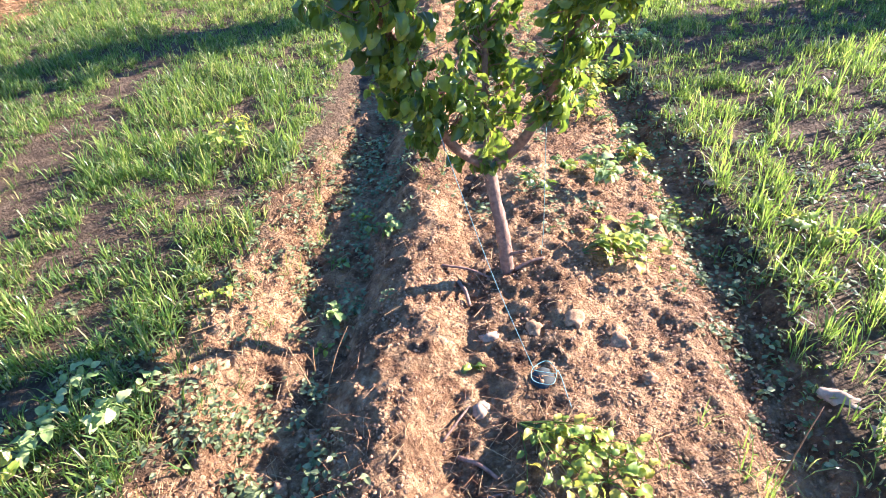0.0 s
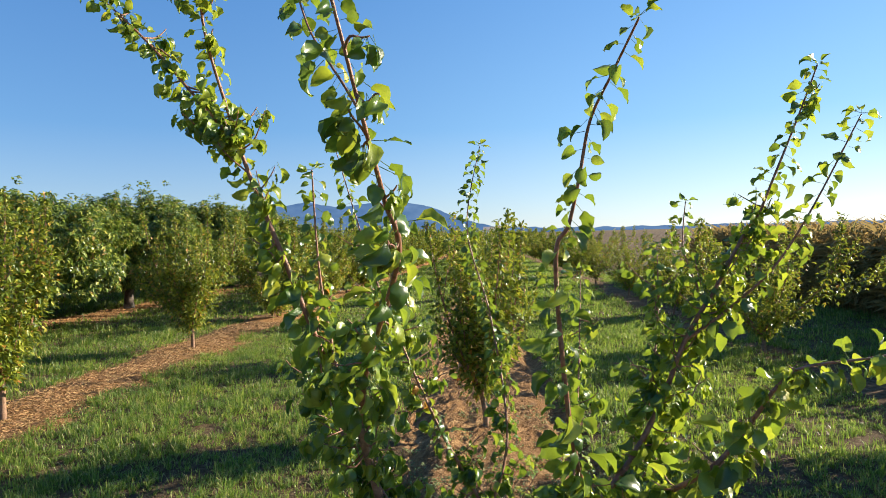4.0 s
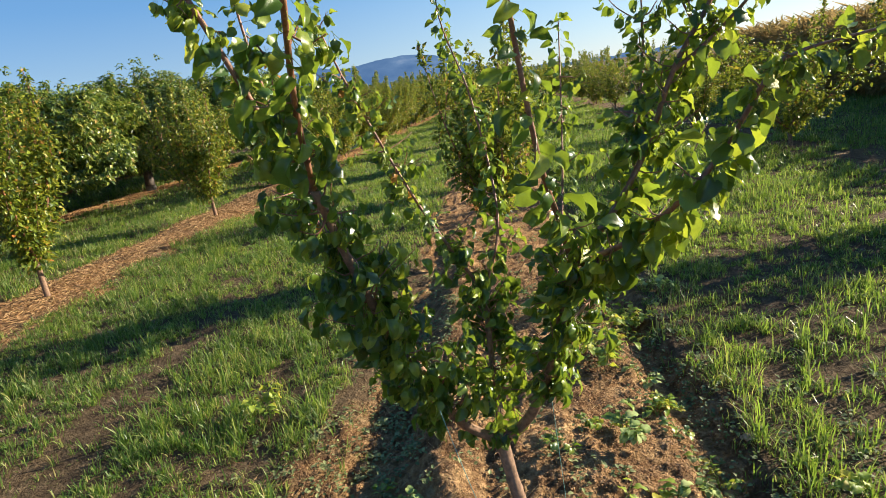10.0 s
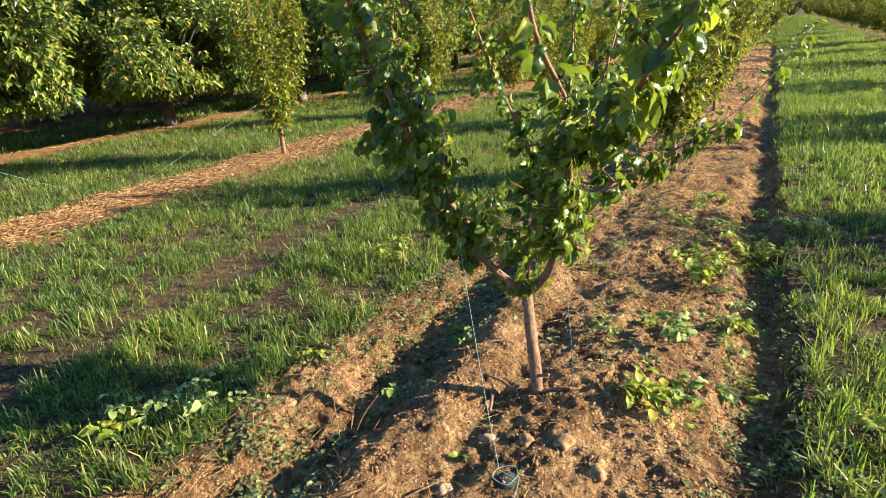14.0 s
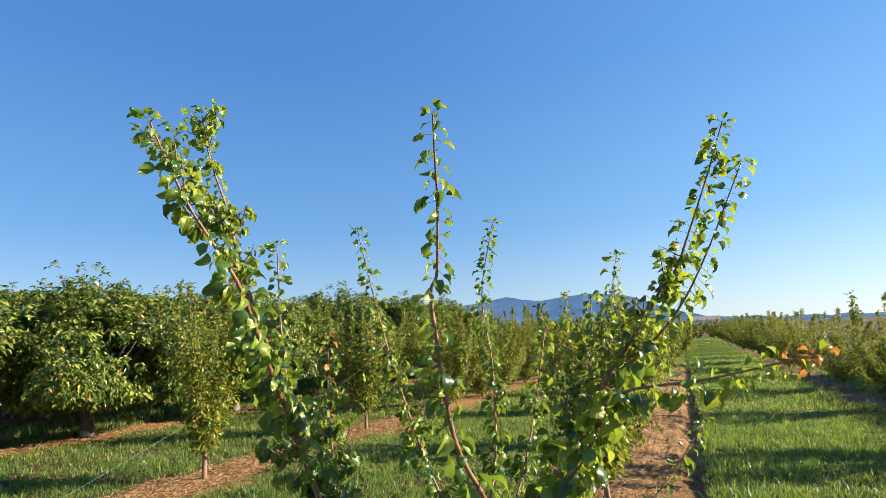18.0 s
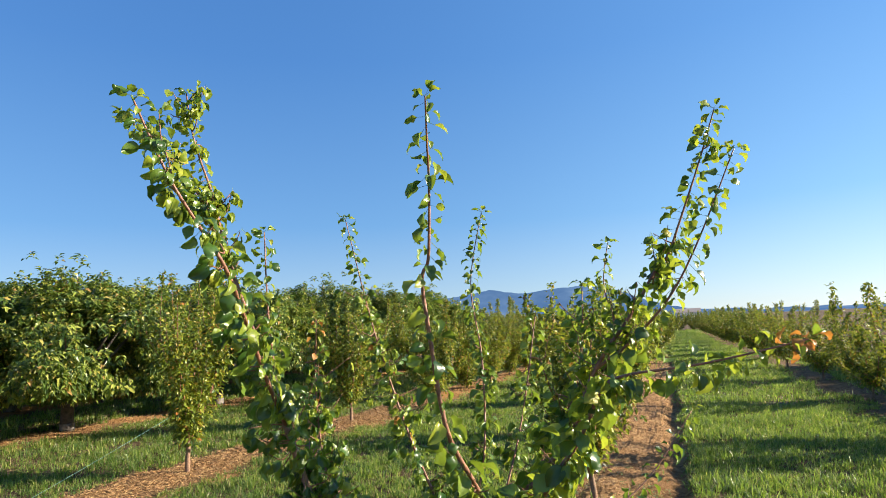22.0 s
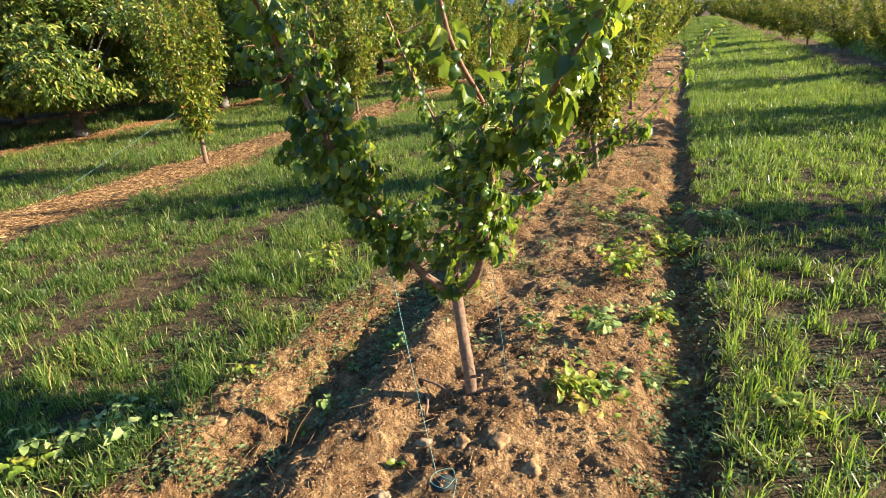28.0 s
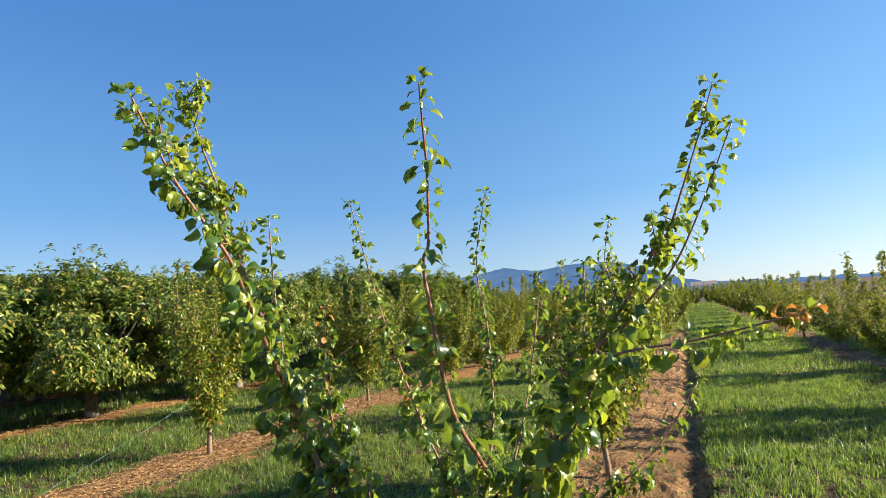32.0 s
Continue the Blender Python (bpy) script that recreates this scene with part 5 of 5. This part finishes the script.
weed(0.86, 2.05, "pale green broad-leaved weed at the end of a trailing stem", 24, 0.11, 0.05, WEED, 0.6, seed=7)
weed(0.71, 2.45, "pale upright weed with stacked broad leaves", 36, 0.12, 0.055, WEED, 1.3, seed=8)
weed(0.45, 2.40, "small dark green weed on the tilled soil", 20, 0.10, 0.035, LEAF_BULK, 0.7, seed=9)
weed(-0.40, 1.72, "small pale weed with stacked leaves in the furrow", 12, 0.06, 0.045, WEED, 1.2, seed=10)
weed(-0.46, 1.54, "tiny bright yellow-green seedling in the furrow", 6, 0.03, 0.03, WEED_BRIGHT, 0.6, seed=11)
weed(0.76, 3.37, "yellow-green weed with reddish lower leaves", 90, 0.2, 0.05, WEED_BRIGHT, 0.8, seed=12)
weed(0.92, 3.2, "pale green weed on the side of the row", 20, 0.1, 0.045, WEED, 0.7, seed=13)
weed(0.96, 4.0, "yellow-green weed on the side of the row", 90, 0.24, 0.05, WEED_BRIGHT, 0.6, seed=14)
weed(-1.31, 3.02, "bright leafy weed standing in the grass", 44, 0.14, 0.05, WEED_BRIGHT, 1.2, seed=16)
weed(1.56, 2.04, "bright weed with a few rusty leaves in thin grass", 34, 0.13, 0.045, WEED_BRIGHT, 0.9, seed=17)
weed(-0.44, 2.31, "small green weed in the shaded furrow", 20, 0.12, 0.035, LEAF_BULK, 0.4, seed=18)
weed(-0.30, 2.15, "small pale weed in the shaded furrow", 12, 0.08, 0.04, WEED, 0.5, seed=19)
weed(-0.52, 2.0, "small green weed in the shaded furrow", 12, 0.09, 0.03, LEAF_BULK, 0.4, seed=20)
weed(0.13, 1.36, "tiny green seedling on the tilled soil", 6, 0.03, 0.035, LEAF_BULK, 0.6, seed=21)
weed(-0.95, 1.75, "yellowing weed at the edge of the grass", 16, 0.1, 0.035, WEED_BRIGHT, 0.6, seed=22)
weed(1.22, 4.5, "pale weed sprawling across the trench", 34, 0.2, 0.05, WEED, 0.4, seed=23)
weed(1.0, 2.85, "small yellow-green weed with rusty leaves", 22, 0.1, 0.04, WEED_BRIGHT, 0.7, seed=24)

weed(-0.28, 7.8, "rust-orange weed at the foot of a row tree", 40, 0.2, 0.06, LEAF_ORANGE, 0.9, seed=25)

# small seedlings and pale weeds thicken towards the trench side of the row
wg = np.random.default_rng(91)
for k in range(26):
    wy = wg.uniform(2.0, 5.2)
    wx = 0.26 + drift(wy) + wg.uniform(0.15, 0.85)
    kind_ = k % 3
    weed(wx, wy, ("small pale green weed on the dry soil", "small yellow-green weed on the dry soil", "tiny dark green seedling on the dry soil")[kind_],
         int(wg.integers(8, 26)), wg.uniform(0.05, 0.12), wg.uniform(0.026, 0.046), (WEED, WEED_BRIGHT, LEAF_BULK)[kind_], wg.uniform(0.4, 1.0), seed=40 + k)

# low mat of tiny leaves beside and along the trench
g = np.random.default_rng(77)
spots = []
for cx, cy, sx, sy, n in ((-0.45, 3.1, 0.28, 0.5, 800), (0.35, 3.5, 0.45, 0.35, 700), (1.2, 3.0, 0.1, 0.9, 700), (1.75, 1.7, 0.35, 0.5, 900), (2.2, 2.8, 0.5, 0.7, 900), (-0.75, 1.02, 0.16, 0.16, 350), (-1.2, 1.4, 0.25, 0.3, 350), (0.4, 2.6, 0.2, 0.25, 260), (0.3, 4.4, 0.4, 0.4, 500), (-0.3, 5.6, 0.4, 0.5, 500), (0.75, 4.6, 0.15, 0.9, 500), (0.2, 6.6, 0.4, 0.6, 400), (1.25, 5.5, 0.15, 1.2, 400), (-0.9, 2.5, 0.2, 0.5, 340), (-0.5, 2.6, 0.14, 0.5, 700), (-0.45, 4.2, 0.2, 0.7, 700), (-0.6, 1.05, 0.1, 0.14, 200), (-0.5, 1.6, 0.14, 0.25, 110), (-0.9, 1.65, 0.1, 0.3, 140), (-0.4, 0.85, 0.1, 0.12, 200), (1.12, 2.0, 0.07, 0.5, 300)):
    heart = np.stack([g.normal(cx, sx, n // 14), g.normal(cy, sy, n // 14)], 1)      # they grow in small clumps
    spots.append(np.repeat(heart, 14, 0) + g.normal(0, 0.028, (n // 14 * 14, 2)))
P = np.vstack(spots)
n = len(P)
z = height(P[:, 0], P[:, 1]) + g.uniform(0.004, 0.04, n)
a = g.uniform(0, 6.283, n)
V, F = scatter(*simple_leaf(0.33, 0.15, 0.2), np.stack([P[:, 0], P[:, 1], z], 1), np.stack([np.cos(a), np.sin(a), g.uniform(-0.2, 0.6, n)], 1), unit(np.array((0, 0, 1.0)) + g.normal(0, 0.3, (n, 3))), g.uniform(0.014, 0.032, n))
tagged(new("ground_cover", np_mesh("ground_cover", V, F, GROUND_LEAF)), "mat of tiny grey-green weed leaves along the furrows", "weeds", kind="stuff")

# dry stalks that stand out of the furrow
for i, (x, y, dx, dy, h) in enumerate(((-0.43, 1.30, -0.12, 0.12, 0.16), (-0.40, 1.31, 0.09, 0.14, 0.2), (-0.41, 1.30, 0.05, -0.05, 0.06), (-0.46, 1.40, 0.0, 0.05, 0.10), (1.05, 0.98, 0.1, 0.1, 0.22))):
    z = float(height(x, y))
    V, F = tube(smooth_line([(x, y, z - 0.02), (x + dx * 0.5, y + dy * 0.5, z + h * 0.6), (x + dx, y + dy, z + h)], 4), 0.003, 0.0015, 5)
    tagged(new("dry_stalk", np_mesh("dry_stalk", V, F, STRAW, True)), "thin dry grass stalk sprouting from the furrow", "stalk", "dry stalks")

# stray tufts at the row's edge
pieces = []
for x, y, n, ln in ((0.88, 0.95, 60, 0.14), (0.98, 0.9, 40, 0.12), (1.30, 1.5, 30, 0.13), (-0.90, 1.9, 40, 0.1), (-0.75, 2.7, 50, 0.12), (0.0, 2.75, 24, 0.1), (-0.3, 3.4, 40, 0.12), (1.33, 2.6, 30, 0.2), (1.36, 3.0, 30, 0.2), (1.4, 1.9, 40, 0.18), (-0.15, 2.4, 16, 0.1), (-0.62, 2.25, 24, 0.09), (1.42, 1.6, 90, 0.16), (1.46, 2.2, 90, 0.16), (1.52, 2.7, 90, 0.15), (1.46, 1.2, 90, 0.14), (1.58, 1.9, 90, 0.15), (1.4, 3.3, 90, 0.17), (1.38, 3.8, 90, 0.17), (1.36, 4.4, 90, 0.16), (-0.95, 1.35, 40, 0.12), (-1.0, 2.2, 60, 0.12), (-0.92, 2.7, 50, 0.12), (-0.95, 3.3, 60, 0.13), (-0.88, 1.62, 24, 0.1), (-0.98, 0.95, 40, 0.12), (0.6, 3.9, 24, 0.09), (0.25, 4.6, 30, 0.1), (0.5, 5.3, 30, 0.1), (0.1, 3.2, 20, 0.09), (-0.72, 1.5, 18, 0.08), (-0.8, 1.15, 24, 0.1), (-0.68, 1.9, 24, 0.09), (-0.85, 0.85, 40, 0.12)):
    k = n // 6
    pieces.append(blades(g.normal(x, 0.05 + n * 0.0004, k), g.normal(y, 0.05 + n * 0.0016, k), np.full(k, ln), 0.004, 0.012, 6, g))
V, F = join(pieces)
tagged(new("edge_grass", np_mesh("edge_grass", V, F, GRASS)), "stray grass tufts at the edge of the tilled row", "grass", kind="stuff")


# ---- twine and the peg plate ----
def twine(pts, label, r=0.0013):
    line = smooth_line(pts, 8)
    V, F = tube(line, r, r, 5)
    return tagged(new("twine", np_mesh("twine", V, F, TWINE, True)), label, "twine", "training twines")


pz = float(height(0.36, 1.27))
twine([(0.055, 1.62, 0.745), (0.12, 1.54, 0.56), (0.23, 1.41, 0.27), (0.345, 1.275, pz + 0.03)], "thin pale green twine tied from a limb to the ground")
twine([(0.405, 1.83, 0.66), (0.41, 1.86, 0.4), (0.415, 1.89, 0.15), (0.41, 1.90, float(height(0.41, 1.90)) - 0.01)], "thin pale green twine hanging from a limb to the ground")
loops = [(0.345, 1.275, pz + 0.03)]
lg = np.random.default_rng(3)
for k in range(6):
    a = k * 1.3
    r = 0.035 + 0.02 * lg.random()
    qx, qy = 0.375 + r * math.cos(a) * 1.1, 1.265 + r * math.sin(a)
    loops.append((qx, qy, max(pz + 0.026, float(height(qx, qy)) + 0.012) + 0.01 * lg.random()))
loops += [(0.44, 1.20, float(height(0.44, 1.2)) + 0.01), (0.45, 1.13, float(height(0.45, 1.13)) + 0.01)]
twine(loops, "tangled end of green twine looped round a plastic plate", 0.0014)
bm = bmesh.new()
bmesh.ops.create_cone(bm, cap_ends=True, segments=28, radius1=0.046, radius2=0.04, depth=0.012)
bmesh.ops.bevel(bm, geom=[e for e in bm.edges if abs(e.verts[0].co.z - e.verts[1].co.z) < 1e-5], offset=0.005, segments=2, affect="EDGES")
for v in bm.verts:
    v.co.z += 0.006 * noise.noise(v.co * 30)
for f in bm.faces:
    f.smooth = True
me = bpy.data.meshes.new("peg_plate"); bm.to_mesh(me); bm.free(); me.materials.append(PLASTIC)
plate = tagged(new("peg_plate", me), "dull dark green plastic plate pressed into the soil", "plate")
plate.matrix_basis = pose(0.375, 1.265, pz - 0.004, 12, -10, 20)
for (ax, ay, az_), (bx, by), label in (((-5.6, 6.0, 0.75), (-6.24, 4.3), "green twine stretched from a small tree to the grass"), ((-5.9, 2.2, 0.8), (-7.12, 3.96), "green twine stretched slantwise over the grass")):
    bz = float(height(bx, by))
    twine([(ax, ay, az_), ((ax + bx) / 2, (ay + by) / 2, (az_ + bz) / 2 - 0.01), (bx, by, bz)], label, 0.0022)
